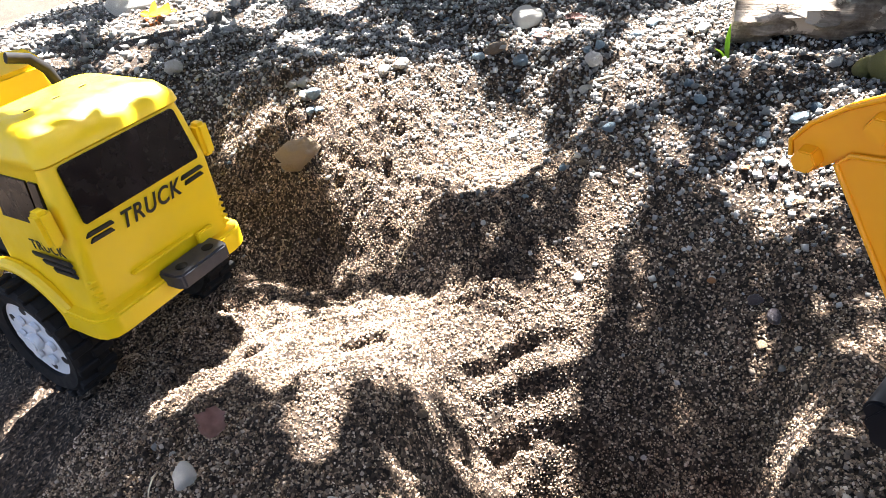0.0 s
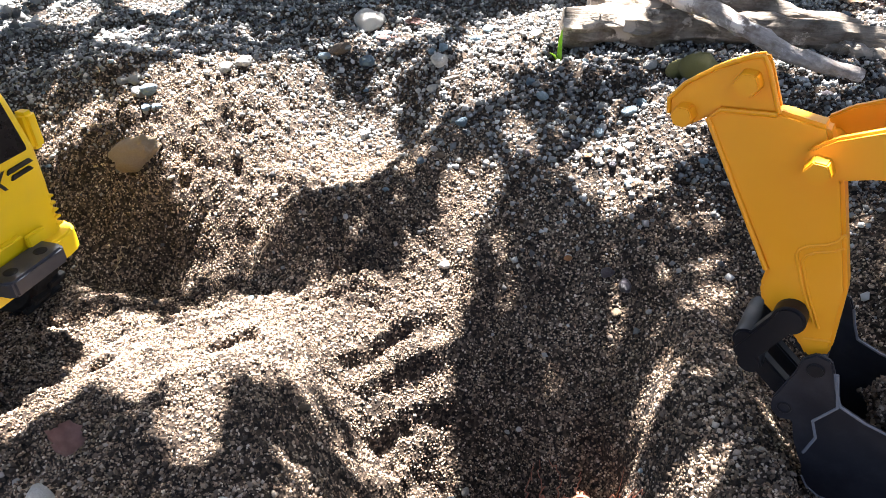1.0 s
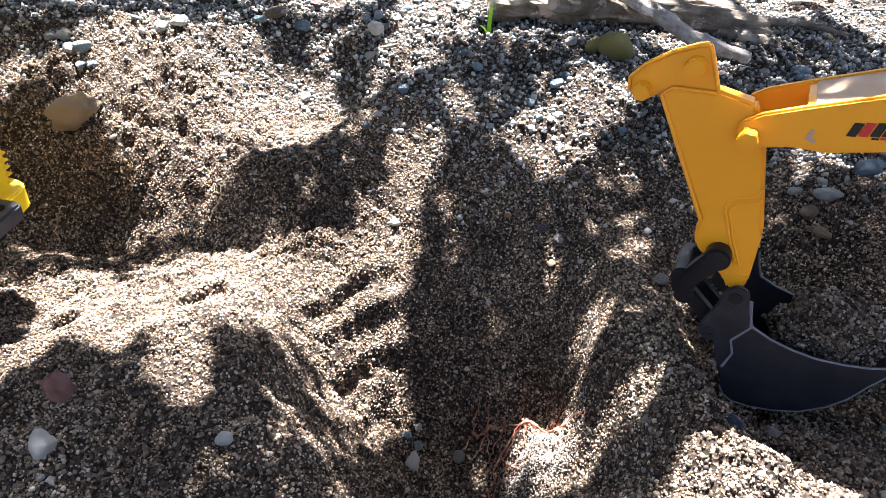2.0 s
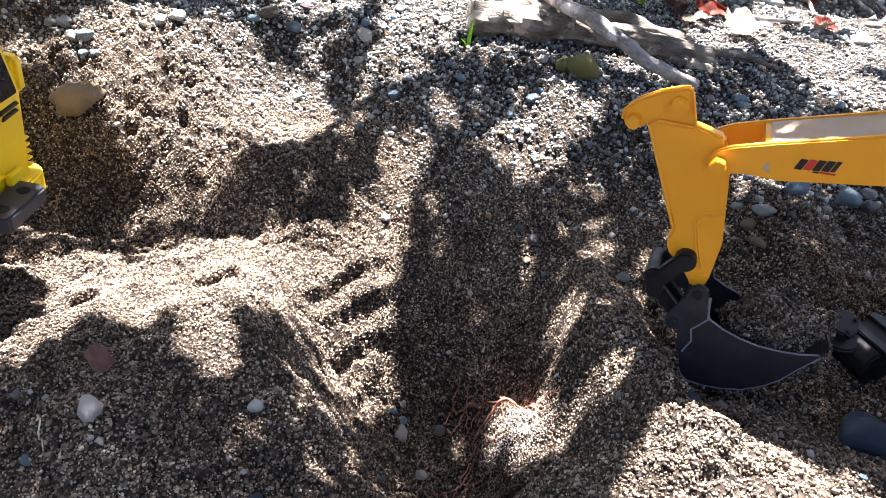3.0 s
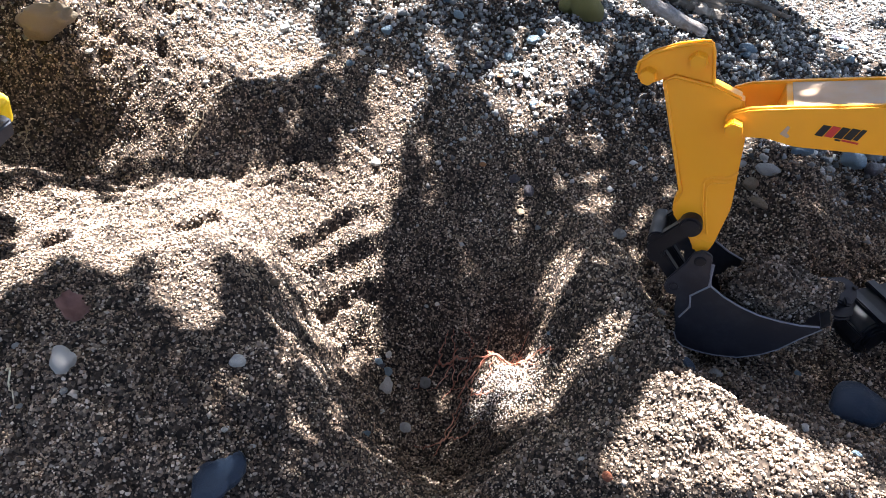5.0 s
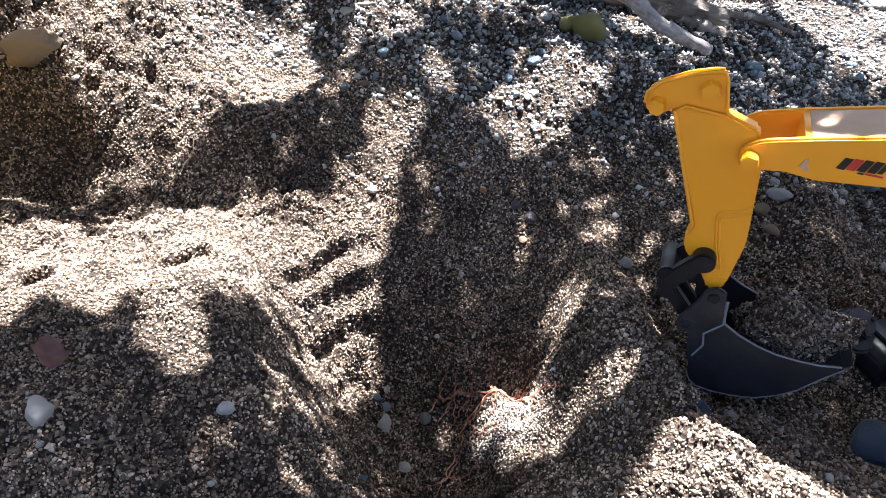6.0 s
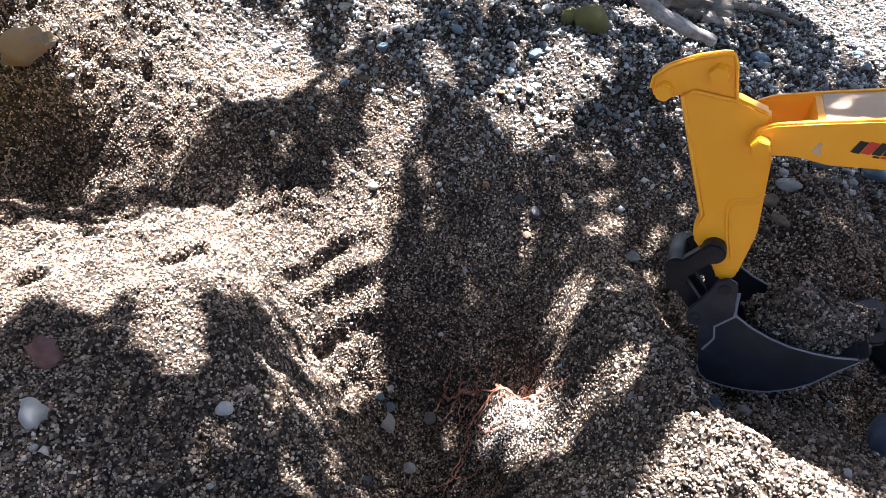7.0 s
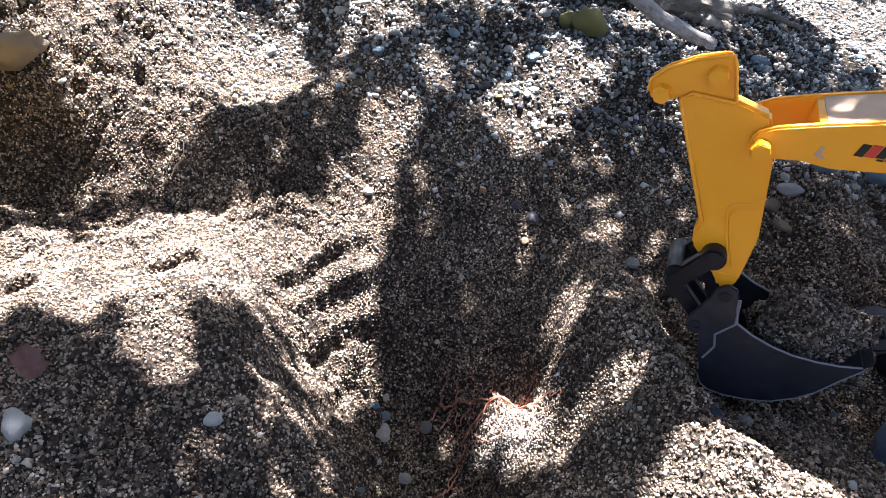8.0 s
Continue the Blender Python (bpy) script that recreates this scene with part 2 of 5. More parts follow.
def cuts(x, y):
    """Ledges scraped into the wall of the pit, and small breaks along the top of the mound."""
    z = np.zeros_like(x)
    z = z + ledge(x, y, -0.259, 0.366, -0.184, 0.445)
    z = z + ledge(x, y, -0.240, 0.350, -0.169, 0.423)
    z = z + ledge(x, y, -0.235, 0.323, -0.171, 0.395)
    z = z + ledge(x, y, -0.222, 0.279, -0.179, 0.368)
    z = z + ledge(x, y, -0.347, 0.332, -0.309, 0.359, 0.007, 0.006)
    z = z + ledge(x, y, -0.452, 0.398, -0.433, 0.424, 0.004, 0.004)
    z = z + ledge(x, y, -0.451, 0.319, -0.424, 0.324, 0.007, 0.008)
    z = z + ledge(x, y, -0.299, 0.427, -0.262, 0.456, 0.003, 0.004)
    return z


def rough(x, y):
    near = 1.0 / (1.0 + (np.hypot(x + 0.2, y - 0.4) / 2.5) ** 2)
    z = 0.006 * vnoise(x / 0.06, y / 0.06, 1) + 0.0035 * vnoise(x / 0.021, y / 0.021, 2)
    c = crumbly(x, y)
    z = z + near * c * (0.0120 * clods(x, y, 0.0160, 3) + 0.0065 * clods(x, y, 0.0080, 7) - 0.0060)
    z = z + near * 0.0012 * vnoise(x / 0.0045, y / 0.0045, 4)
    z = z + cuts(x, y)
    return z + 0.03 * vnoise(x / 0.9, y / 0.9, 6) * np.clip((np.hypot(x + 0.2, y - 0.4) - 1.0), 0, 1)


def height(x, y):
    x, y = np.asarray(x, float), np.asarray(y, float)
    return shape(x, y) + rough(x, y)


def hz(x, y):
    return float(height(x, y))


# ---- mesh helpers ----
def mesh_from(name, verts, faces, material, smooth=False):
    me = bpy.data.meshes.new(name)
    verts, faces = np.asarray(verts, np.float32), np.asarray(faces, np.int32)
    n = faces.shape[1]
    me.vertices.add(len(verts))
    me.vertices.foreach_set("co", verts.ravel())
    me.loops.add(faces.size)
    me.loops.foreach_set("vertex_index", faces.ravel())
    me.polygons.add(len(faces))
    me.polygons.foreach_set("loop_start", np.arange(0, faces.size, n, dtype=np.int32))
    me.polygons.foreach_set("use_smooth", np.full(len(faces), smooth))
    me.materials.append(material)
    me.update(calc_edges=True)
    return me


def to_mesh(name, bm, material, smooth=True, angle=35):
    bmesh.ops.recalc_face_normals(bm, faces=bm.faces)
    for f in bm.faces:
        f.smooth = smooth
    for e in bm.edges:
        if len(e.link_faces) == 2 and e.calc_face_angle(0) > radians(angle):
            e.smooth = False
    me = bpy.data.meshes.new(name)
    bm.to_mesh(me)
    bm.free()
    me.materials.append(material)
    return me


def part(name, bm, material, parent, label="", angle=35):
    ob = new(name, to_mesh(name, bm, material, True, angle))
    ob.parent = parent
    if label:
        ob["label"] = label
    return ob


def thing(name, m, label, category, group=""):
    e = new(name)
    e.empty_display_size = 0.02
    e.matrix_world = m
    return tagged(e, label, category, group)


def prism(outline, z0, z1, bev=0.0, bm=None, seg=2):
    """An outline in x, y made solid between z0 and z1."""
    bm2 = bmesh.new()
    low = [bm2.verts.new((x, y, z0)) for x, y in outline]
    f = bm2.faces.new(low)
    r = bmesh.ops.extrude_face_region(bm2, geom=[f])
    bmesh.ops.translate(bm2, verts=[v for v in r["geom"] if isinstance(v, bmesh.types.BMVert)], vec=(0, 0, z1 - z0))
    if bev:
        bmesh.ops.bevel(bm2, geom=bm2.edges[:], offset=bev, segments=seg, affect="EDGES", clamp_overlap=True)
    return join(bm, bm2)


def join(bm, bm2):
    if bm is None:
        return bm2
    me = bpy.data.meshes.new("tmp")
    bm2.to_mesh(me)
    bm2.free()
    bm.from_mesh(me)
    bpy.data.meshes.remove(me)
    return bm


def box(c, size, bev=0.0, bm=None, m=None, seg=2):
    bm2 = bmesh.new()
    bmesh.ops.create_cube(bm2, size=1)
    bmesh.ops.scale(bm2, verts=bm2.verts, vec=size)
    if bev:
        bmesh.ops.bevel(bm2, geom=bm2.edges[:], offset=bev, segments=seg, affect="EDGES", clamp_overlap=True)
    if m is not None:
        bmesh.ops.transform(bm2, matrix=m, verts=bm2.verts)
    bmesh.ops.translate(bm2, verts=bm2.verts, vec=c)
    return join(bm, bm2)


def rod(a, b, r, n=20, r2=None, bev=0.0, bm=None):
    a, b = Vector(a), Vector(b)
    bm2 = bmesh.new()
    bmesh.ops.create_cone(bm2, cap_ends=True, segments=n, radius1=r, radius2=r if r2 is None else r2, depth=(b - a).length)
    if bev:
        caps = [e for e in bm2.edges if abs(e.verts[0].co.z - e.verts[1].co.z) < 1e-6]
        bmesh.ops.bevel(bm2, geom=caps, offset=bev, segments=2, affect="EDGES", clamp_overlap=True)
    m = Matrix.Translation((a + b) / 2) @ (b - a).to_track_quat("Z", "Y").to_matrix().to_4x4()
    bmesh.ops.transform(bm2, matrix=m, verts=bm2.verts)
    return join(bm, bm2)


def capsule(a, b, r, n=8):
    """Outline round two points."""
    a, b = Vector(a), Vector(b)
    t = math.atan2(b.y - a.y, b.x - a.x)
    out = [(b.x + r * math.cos(t - math.pi / 2 + math.pi * i / n), b.y + r * math.sin(t - math.pi / 2 + math.pi * i / n)) for i in range(n + 1)]
    return out + [(a.x + r * math.cos(t + math.pi / 2 + math.pi * i / n), a.y + r * math.sin(t + math.pi / 2 + math.pi * i / n)) for i in range(n + 1)]


def tube(points, radii, n=10, bm=None, wob=0.0, seed=0):
    """A round bar along a line of points, its radius changing along it."""
    bm2 = bmesh.new()
    rings = []
    pts = [Vector(p) for p in points]
    for i, p in enumerate(pts):
        d = (pts[min(i + 1, len(pts) - 1)] - pts[max(i - 1, 0)]).normalized()
        u = d.cross(Vector((0.13, 0.2, 1))).normalized()
        v = d.cross(u)
        ring = []
        for k in range(n):
            a = 2 * math.pi * k / n
            q = radii[i] * (1 + wob * noise.noise(Vector((k * 0.9 + seed, i * 0.6, seed * 1.7))))
            ring.append(bm2.verts.new(p + q * (math.cos(a) * u + math.sin(a) * v)))
        rings.append(ring)
    for a, b in zip(rings, rings[1:]):
        for k in range(n):
            bm2.faces.new((a[k], a[(k + 1) % n], b[(k + 1) % n], b[k]))
    bm2.faces.new(rings[0][::-1])
    bm2.faces.new(rings[-1])
    return join(bm, bm2)


def lettering(text, size, depth, material, parent, m, name="lettering", shear=0.0, label=""):
    cu = bpy.data.curves.new("tmp", "FONT")
    cu.space_character = 1.12
    cu.body, cu.size, cu.extrude, cu.shear, cu.align_x, cu.offset = text, size, depth, shear, "CENTER", size * 0.016
    ob = bpy.data.objects.new("tmp", cu)
    scene.collection.objects.link(ob)
    me = bpy.data.meshes.new_from_object(ob.evaluated_get(bpy.context.evaluated_depsgraph_get()))
    bpy.data.objects.remove(ob)
    me.materials.clear()
    me.materials.append(material)
    ob = new(name, me)
    ob.parent = parent
    ob.matrix_local = m
    if label:
        ob["label"] = label
    return ob


# ---- ground: one sheet, fine where the digging is, out to the horizon ----
def axis(lo, hi, fine, far, grow=1.1):
    mid = list(np.arange(lo, hi, fine))
    up, step = [mid[-1]], fine
    while up[-1] < far:
        step *= grow
        up.append(up[-1] + step)
    down, step = [mid[0]], fine
    while down[-1] > -far:
        step *= grow
        down.append(down[-1] - step)
    return np.array(down[:0:-1] + mid + up[1:])


def build_ground():
    xs, ys = axis(-0.68, 0.36, 0.0024, 120.0, 1.16), axis(0.07, 0.78, 0.0024, 120.0, 1.16)
    gx, gy = np.meshgrid(xs, ys)
    gz = height(gx, gy)
    nx, ny = len(xs), len(ys)
    i = (np.arange(ny - 1)[:, None] * nx + np.arange(nx - 1)[None, :]).ravel()
    me = mesh_from("ground", np.stack([gx, gy, gz], -1).reshape(-1, 3), np.stack([i, i + 1, i + nx + 1, i + nx], -1), SOIL, True)
    tagged(new("ground", me), "dug bank of damp brown sand and gravel, gap shade painted in", "ground", kind="structure")


def scatter(name, count, area, size, spread, material, label, seed, corners=8, keep=None, sink=0.25):
    """Loose grains of many sizes lying on the ground, one mesh."""
    rng = np.random.default_rng(seed)
    x = rng.uniform(area[0], area[1], count)
    y = rng.uniform(area[2], area[3], count)
    if keep is not None:
        ok = rng.uniform(0, 1, count) < keep(x, y)
        x, y = x[ok], y[ok]
    n = len(x)
    r = size * np.exp(np.clip(rng.normal(0, spread, n), -2.2 * spread, 2.0 * spread))
    if corners == 6:
        base = np.array([(1, 0, 0), (0, 1, 0), (-1, 0, 0), (0, -1, 0), (0, 0, 1), (0, 0, -1)], float) * 1.1
        face = np.array([(0, 1, 4), (1, 2, 4), (2, 3, 4), (3, 0, 4), (1, 0, 5), (2, 1, 5), (3, 2, 5), (0, 3, 5)])
    elif corners == 8:
        base = np.array([(a, b, c) for c in (-1, 1) for b in (-1, 1) for a in (-1, 1)], float) * 0.62
        face = np.array([(0, 2, 3, 1), (4, 5, 7, 6), (0, 1, 5, 4), (2, 6, 7, 3), (0, 4, 6, 2), (1, 3, 7, 5)])
    else:
        bm = bmesh.new()
        bmesh.ops.create_icosphere(bm, subdivisions=1, radius=1)
        base = np.array([v.co[:] for v in bm.verts])
        face = np.array([[v.index for v in f.verts] for f in bm.faces])
        bm.free()
    v = base[None] * (1 + rng.normal(0, 0.14, (n, len(base), 1))) * rng.uniform(0.65, 1.2, (n, 1, 3))
    q = rng.normal(0, 1, (n, 4))
    q /= np.linalg.norm(q, axis=1)[:, None]
    w, a, b, c = q.T
    rot = np.stack([1 - 2 * (b * b + c * c), 2 * (a * b - c * w), 2 * (a * c + b * w), 2 * (a * b + c * w), 1 - 2 * (a * a + c * c), 2 * (b * c - a * w), 2 * (a * c - b * w), 2 * (b * c + a * w), 1 - 2 * (a * a + b * b)], -1).reshape(n, 3, 3)
    v = np.einsum("nij,nkj->nki", rot, v) * (r / 2)[:, None, None]
    z = height(x, y) + r * (0.5 - sink) * rng.uniform(0.3, 1.1, n)
    v += np.stack([x, y, z], -1)[:, None]
    f = (face[None] + (np.arange(n) * len(base))[:, None, None]).reshape(-1, face.shape[1])
    me = mesh_from(name, v.reshape(-1, 3), f, material, True)
    return tagged(new(name, me), label, "gravel", kind="stuff")


def gravelly(x, y):
    """How stony the bank is: gravel on the upper slope, sand in the diggings."""
    g = (y - 0.56 - 0.34 * np.clip(-x - 0.15, 0, 0.3) + 0.22 * np.clip(x, 0, 0.4)) / 0.07 + 0.9 * vnoise(x / 0.12, y / 0.12, 11)
    return 1 / (1 + np.exp(-2.0 * g))


# ---- toys ----
def build_excavator():
    m = Matrix(((0.9304, 0.02044, -0.33772, 0.05161), (-0.3382, 0.08457, -0.92661, 0.27767), (0.00972, 0.98618, 0.08646, 0.27113), (0, 0, 0, 1)))
    ex = thing("toy_excavator", m, "amber plastic toy excavator with a black bucket resting on sand", "toy excavator")
    # dipper stick
    out = [(-0.0422, 0.0704), (-0.0351, 0.0749), (-0.0108, 0.0736), (0.0097, 0.0678), (0.0182, 0.0428), (0.0258, -0.0098), (0.0232, -0.0426), (0.0207, -0.0488), (0.0122, -0.0508), (0.0086, -0.0434), (-0.0102, -0.0240), (-0.0118, -0.0147), (-0.0094, -0.0049)]
    stick = part("stick", prism(out, -0.0125, 0.0, 0.0018), AMBER, ex)
    part("edge_rib", tube([(x, y, 0.0004) for x, y in ((-0.0094, -0.0049), (-0.0401, 0.0685), (-0.0347, 0.0728), (-0.0109, 0.0718))], [0.0012] * 4, 8), AMBER, stick)
    curl = [(0.0216, 0.0188), (0.0190, 0.0151), (0.0149, 0.0128), (0.0075, 0.0109), (0.0042, 0.0086), (0.0030, 0.0053), (0.0075, -0.0118), (0.0136, -0.0294)]
    part("moulded_line", tube([(x, y, 0.0001) for x, y in curl], [0.0009] * len(curl), 8), AMBER, stick)
    curl2 = [(x + 0.0028, y - 0.0030) for x, y in curl[1:]]
    part("moulded_line", tube([(x, y, 0.0001) for x, y in curl2], [0.0007] * len(curl2), 8), AMBER, stick)
    part("moulded_line", tube([(0.0104, -0.0397, 0), (0.0223, -0.0384, 0)], [0.0008] * 2, 8), AMBER, stick)
    # head bracket: two cheeks over the top of the stick
    head = [(-0.0586, 0.0698), (-0.0585, 0.0767), (-0.0511, 0.0842), (-0.0373, 0.0918), (-0.0227, 0.0967), (-0.0183, 0.0967), (-0.0162, 0.0928), (-0.0105, 0.0722), (-0.0345, 0.0731), (-0.0423, 0.0677), (-0.0502, 0.0634), (-0.0558, 0.0642)]
    part("bracket", prism(head, -0.0055, -0.0010, 0.0012), AMBER, ex)
    part("bracket", prism(head, -0.0115, -0.0072, 0.0012), AMBER, ex)
    part("edge_rib", tube([(x, y, -0.0008) for x, y in head[:8]], [0.0011] * 8, 8), AMBER, ex)
    inner = [(-0.0545, 0.0703), (-0.0542, 0.0752), (-0.0371, 0.0891), (-0.0217, 0.0943), (-0.0120, 0.0731)]
    part("bracket_web", prism(inner, -0.0074, -0.0053, 0.0), AMBER, ex)

    def bolt(u, v, z, r, mat_):
        b = bmesh.new()
        bmesh.ops.create_cone(b, cap_ends=True, segments=6, radius1=r, radius2=r * 0.84, depth=0.010)
        bmesh.ops.bevel(b, geom=b.edges[:], offset=0.0006, segments=2, affect="EDGES")
        bmesh.ops.transform(b, matrix=Matrix.Translation((u, v, z + 0.002)) @ Matrix.Rotation(0.35, 4, "Z"), verts=b.verts)
        return part("bolt", b, mat_, ex)

    bolt(-0.0508, 0.0700, -0.0010, 0.0062, AMBER)
    bolt(-0.0236, 0.0856, -0.0010, 0.0068, AMBER)
    bolt(0.0087, 0.0512, 0.0060, 0.0068, AMBER)
    # boom: fork cheeks beside the stick, then a closed box that climbs and drops to the cab
    near = [(0.0021, 0.0547), (0.0037, 0.0592), (0.0133, 0.0647), (0.0348, 0.0711), (0.0895, 0.0858), (0.1547, 0.1034), (0.2013, 0.1045), (0.2339, 0.0713), (0.2382, 0.0109), (0.2080, 0.0040), (0.1947, 0.0463), (0.1646, 0.0636), (0.1000, 0.0548), (0.0467, 0.0468), (0.0298, 0.0480), (0.0133, 0.0452), (0.0058, 0.0465), (0.0023, 0.0500)]
    boom = part("boom", prism(near, 0.0005, 0.0055, 0.0012), AMBER, ex)
    part("boom_cheek", prism(near, -0.0450, -0.0400, 0.0012), AMBER, boom)
    top = [(0.0377, 0.0712), (0.0896, 0.0848), (0.1548, 0.1025), (0.2000, 0.1035), (0.2003, 0.1000), (0.1549, 0.0988), (0.0898, 0.0813), (0.0379, 0.0672)]
    part("boom_top", prism(top, -0.0401, 0.0006, 0.0), TOPDUST, boom, "pale dusty top plate")
    low = [(0.0478, 0.0475), (0.0999, 0.0553), (0.1646, 0.0641), (0.1644, 0.0677), (0.0997, 0.0591), (0.0476, 0.0514)]
    part("boom_floor", prism(low, -0.0401, 0.0006, 0.0), AMBER, boom)
    part("boom_web", prism([(0.0333, 0.0511), (0.0369, 0.0517), (0.0377, 0.0705), (0.0342, 0.0695)], -0.0401, 0.0006, 0.0), AMBER, boom)
    part("pin", rod((0.0087, 0.0512, -0.036), (0.0087, 0.0512, 0.006), 0.0045), AMBER, ex)
    part("clip_slot", prism([(0.0354, 0.0535), (0.0379, 0.0595), (0.0397, 0.0592), (0.0390, 0.0551), (0.0413, 0.0534), (0.0405, 0.0518)], 0.0056, 0.0060, 0.0), TOPDUST, boom, "pale worn notch")
    # maker's mark as plain slanted bars
    slant = 0.35

    def bar(x0, x1, y0, y1, m_):
        base = 0.105 * (x0 - 0.062)
        o = [(x0 + slant * (y0 - 0.053), y0 + base), (x1 + slant * (y0 - 0.053), y0 + base), (x1 + slant * (y1 - 0.053), y1 + base), (x0 + slant * (y1 - 0.053), y1 + base)]
        part("mark", prism(o, 0.0056, 0.0060, 0.0), m_, boom, "red printed mark" if m_ is REDINK else "black printed mark")

    for k, m_ in enumerate((INK, REDINK, INK, INK, INK)):
        x0 = 0.0520 + 0.0052 * k
        bar(x0, x0 + (0.0026 if k == 4 else 0.0044), 0.0588, 0.0662, m_)
    bar(0.0640, 0.0672, 0.0570, 0.0580, INK)
    bar(0.0678, 0.0770, 0.0570, 0.0581, REDINK)
    # linkage
    part("link", prism(capsule((0.0042, -0.0263), (-0.0143, -0.0512), 0.0062), -0.0010, 0.0065, 0.0015), BLACK, ex)
    part("link", prism(capsule((0.0042, -0.0263), (-0.0143, -0.0512), 0.0062), -0.0275, -0.0200, 0.0015), BLACK, ex)
    part("link_pin", rod((0.0042, -0.0263, -0.030), (0.0042, -0.0263, 0.0095), 0.0078, 24, bev=0.0015), BLACK, ex)
    part("link_pin", rod((-0.0146, -0.0448, -0.030), (-0.0146, -0.0448, 0.0060), 0.0066, 24, bev=0.0012), BLACK, ex)
    part("link_pin", rod((-0.0121, -0.0582, -0.030), (-0.0121, -0.0582, 0.0060), 0.0060, 24, bev=0.0012), BLACK, ex)
    part("link", prism(capsule((-0.0121, -0.0582), (0.0074, -0.0787), 0.0050), -0.0270, -0.0200, 0.001), BLACK, ex)
    part("link", prism(capsule((-0.0121, -0.0582), (0.0074, -0.0787), 0.0050), -0.0080, -0.0010, 0.001), BLACK, ex)
    # bucket: two cheeks and a curved shell
    zn, zf = 0.0075, -0.0575
    ear = [(0.0247, -0.0447), (0.0181, -0.0425), (0.0121, -0.0466), (0.0097, -0.0557), (0.0009, -0.0749), (0.0003, -0.0815), (0.0044, -0.0870), (0.0111, -0.0863)]
    back = [(0.0126, -0.0977), (0.0160, -0.1086), (0.0181, -0.1132), (0.0189, -0.1206), (0.0221, -0.1271), (0.0280, -0.1312), (0.0396, -0.1320), (0.0525, -0.1305), (0.0677, -0.1261), (0.0812, -0.1173), (0.0908, -0.1077), (0.0997, -0.0940), (0.1106, -0.0794)]
    mouth = [(0.1088, -0.0779), (0.0964, -0.0813), (0.0840, -0.0827), (0.0688, -0.0828), (0.0556, -0.0803), (0.0424, -0.0759), (0.0310, -0.0698), (0.0282, -0.0596), (0.0269, -0.0515)]
    side = ear + back + mouth
    bucket = part("bucket", prism(side, zn - 0.003, zn, 0.0008), SCUFFED, ex)
    part("bucket_cheek", prism(side, zf, zf + 0.003, 0.0008), SCUFFED, bucket)
    shell = back
    inner_shell = [(x + 0.002 * (0.05 - x) / 0.06, y + 0.0022) for x, y in shell]
    part("bucket_shell", prism(shell + inner_shell[::-1], zf + 0.0025, zn - 0.0025, 0.0), SCUFFED, bucket)
    part("bucket_lip", prism([(0.0985, -0.0920), (0.1150, -0.0752), (0.1146, -0.0742), (0.1010, -0.0855)], zf + 0.002, zn - 0.002, 0.0006), SCUFFED, bucket)
    # thin grey lines paint edge highlights, and scuffs, onto the black bucket
    part("bucket_rib", tube([(0.0278, -0.0513, zn), (0.0301, -0.0706, zn), (0.0204, -0.0827, zn), (0.0228, -0.0927, zn), (0.0182, -0.1047, zn)], [0.0008] * 5, 8), EDGE, bucket, "grey scuffed rib with painted edge highlight")
    for zz in (zn - 0.0002, zf + 0.0028):
        part("highlit_scuffed_rim", tube([(x, y, zz) for x, y in mouth], [0.0007] * len(mouth), 6), EDGE, bucket, "grey scuffed rim with painted edge highlight")
    part("highlit_scuffed_rim", tube([(x, y, zn - 0.0002) for x, y in back[3:]], [0.0005] * len(back[3:]), 6), EDGE, bucket, "grey scuffed rim with painted edge highlight")
    part("bucket_pin", rod((0.0184, -0.0516, zf - 0.002), (0.0184, -0.0516, zn + 0.0012), 0.0035, 16), BLACK, bucket)
    ring = bmesh.new()
    for u, v, r in ((0.0184, -0.0516, 0.0036), (0.0069, -0.0788, 0.0030)):
        tube([(u + r * math.cos(a), v + r * math.sin(a), zn + 0.0002) for a in np.linspace(0, 2 * math.pi, 17)], [0.0006] * 17, 6, ring)
    part("pin_rings", ring, BLACK, bucket)
    # crawler base and cab, beyond the boom
    inv = m.inverted()

    def loc(bm, at):
        bmesh.ops.transform(bm, matrix=inv @ at, verts=bm.verts)
        return bm

    zb = 0.094
    heading = Matrix.Rotation(radians(20), 4, "Z")
    for bx, by in ((0.252, 0.322), (0.282, 0.171)):
        at = Matrix.Translation((bx, by, zb + 0.016)) @ heading
        belt = prism(capsule((0.0, 0.0), (0.22, 0.0), 0.019), -0.020, 0.020, 0.002)
        bmesh.ops.rotate(belt, verts=belt.verts, matrix=Matrix.Rotation(radians(90), 3, "X"))
        track = part("track", loc(belt, at), BLACK, ex)
        for k in range(22):
            s = k / 22 * (0.44 + 2 * math.pi * 0.019)
            if s < 0.22:
                p, a = (s, 0.0195), 0.0
            elif s < 0.22 + math.pi * 0.019:
                th = math.pi / 2 - (s - 0.22) / 0.019
                p, a = (0.22 + 0.0195 * math.cos(th), 0.0195 * math.sin(th)), th - math.pi / 2
            elif s < 0.44 + math.pi * 0.019:
                p, a = (0.22 - (s - 0.22 - math.pi * 0.019), -0.0195), math.pi
            else:
                th = -math.pi / 2 - (s - 0.44 - math.pi * 0.019) / 0.019
                p, a = (0.0195 * math.cos(th), 0.0195 * math.sin(th)), th - math.pi / 2
            lug = box((0, 0, 0), (0.010, 0.046, 0.005), 0.001, m=Matrix.Rotation(-a, 4, "Y"))
            bmesh.ops.translate(lug, verts=lug.verts, vec=(p[0], 0, p[1]))
            part("track_lug", loc(lug, at), BLACK, track)
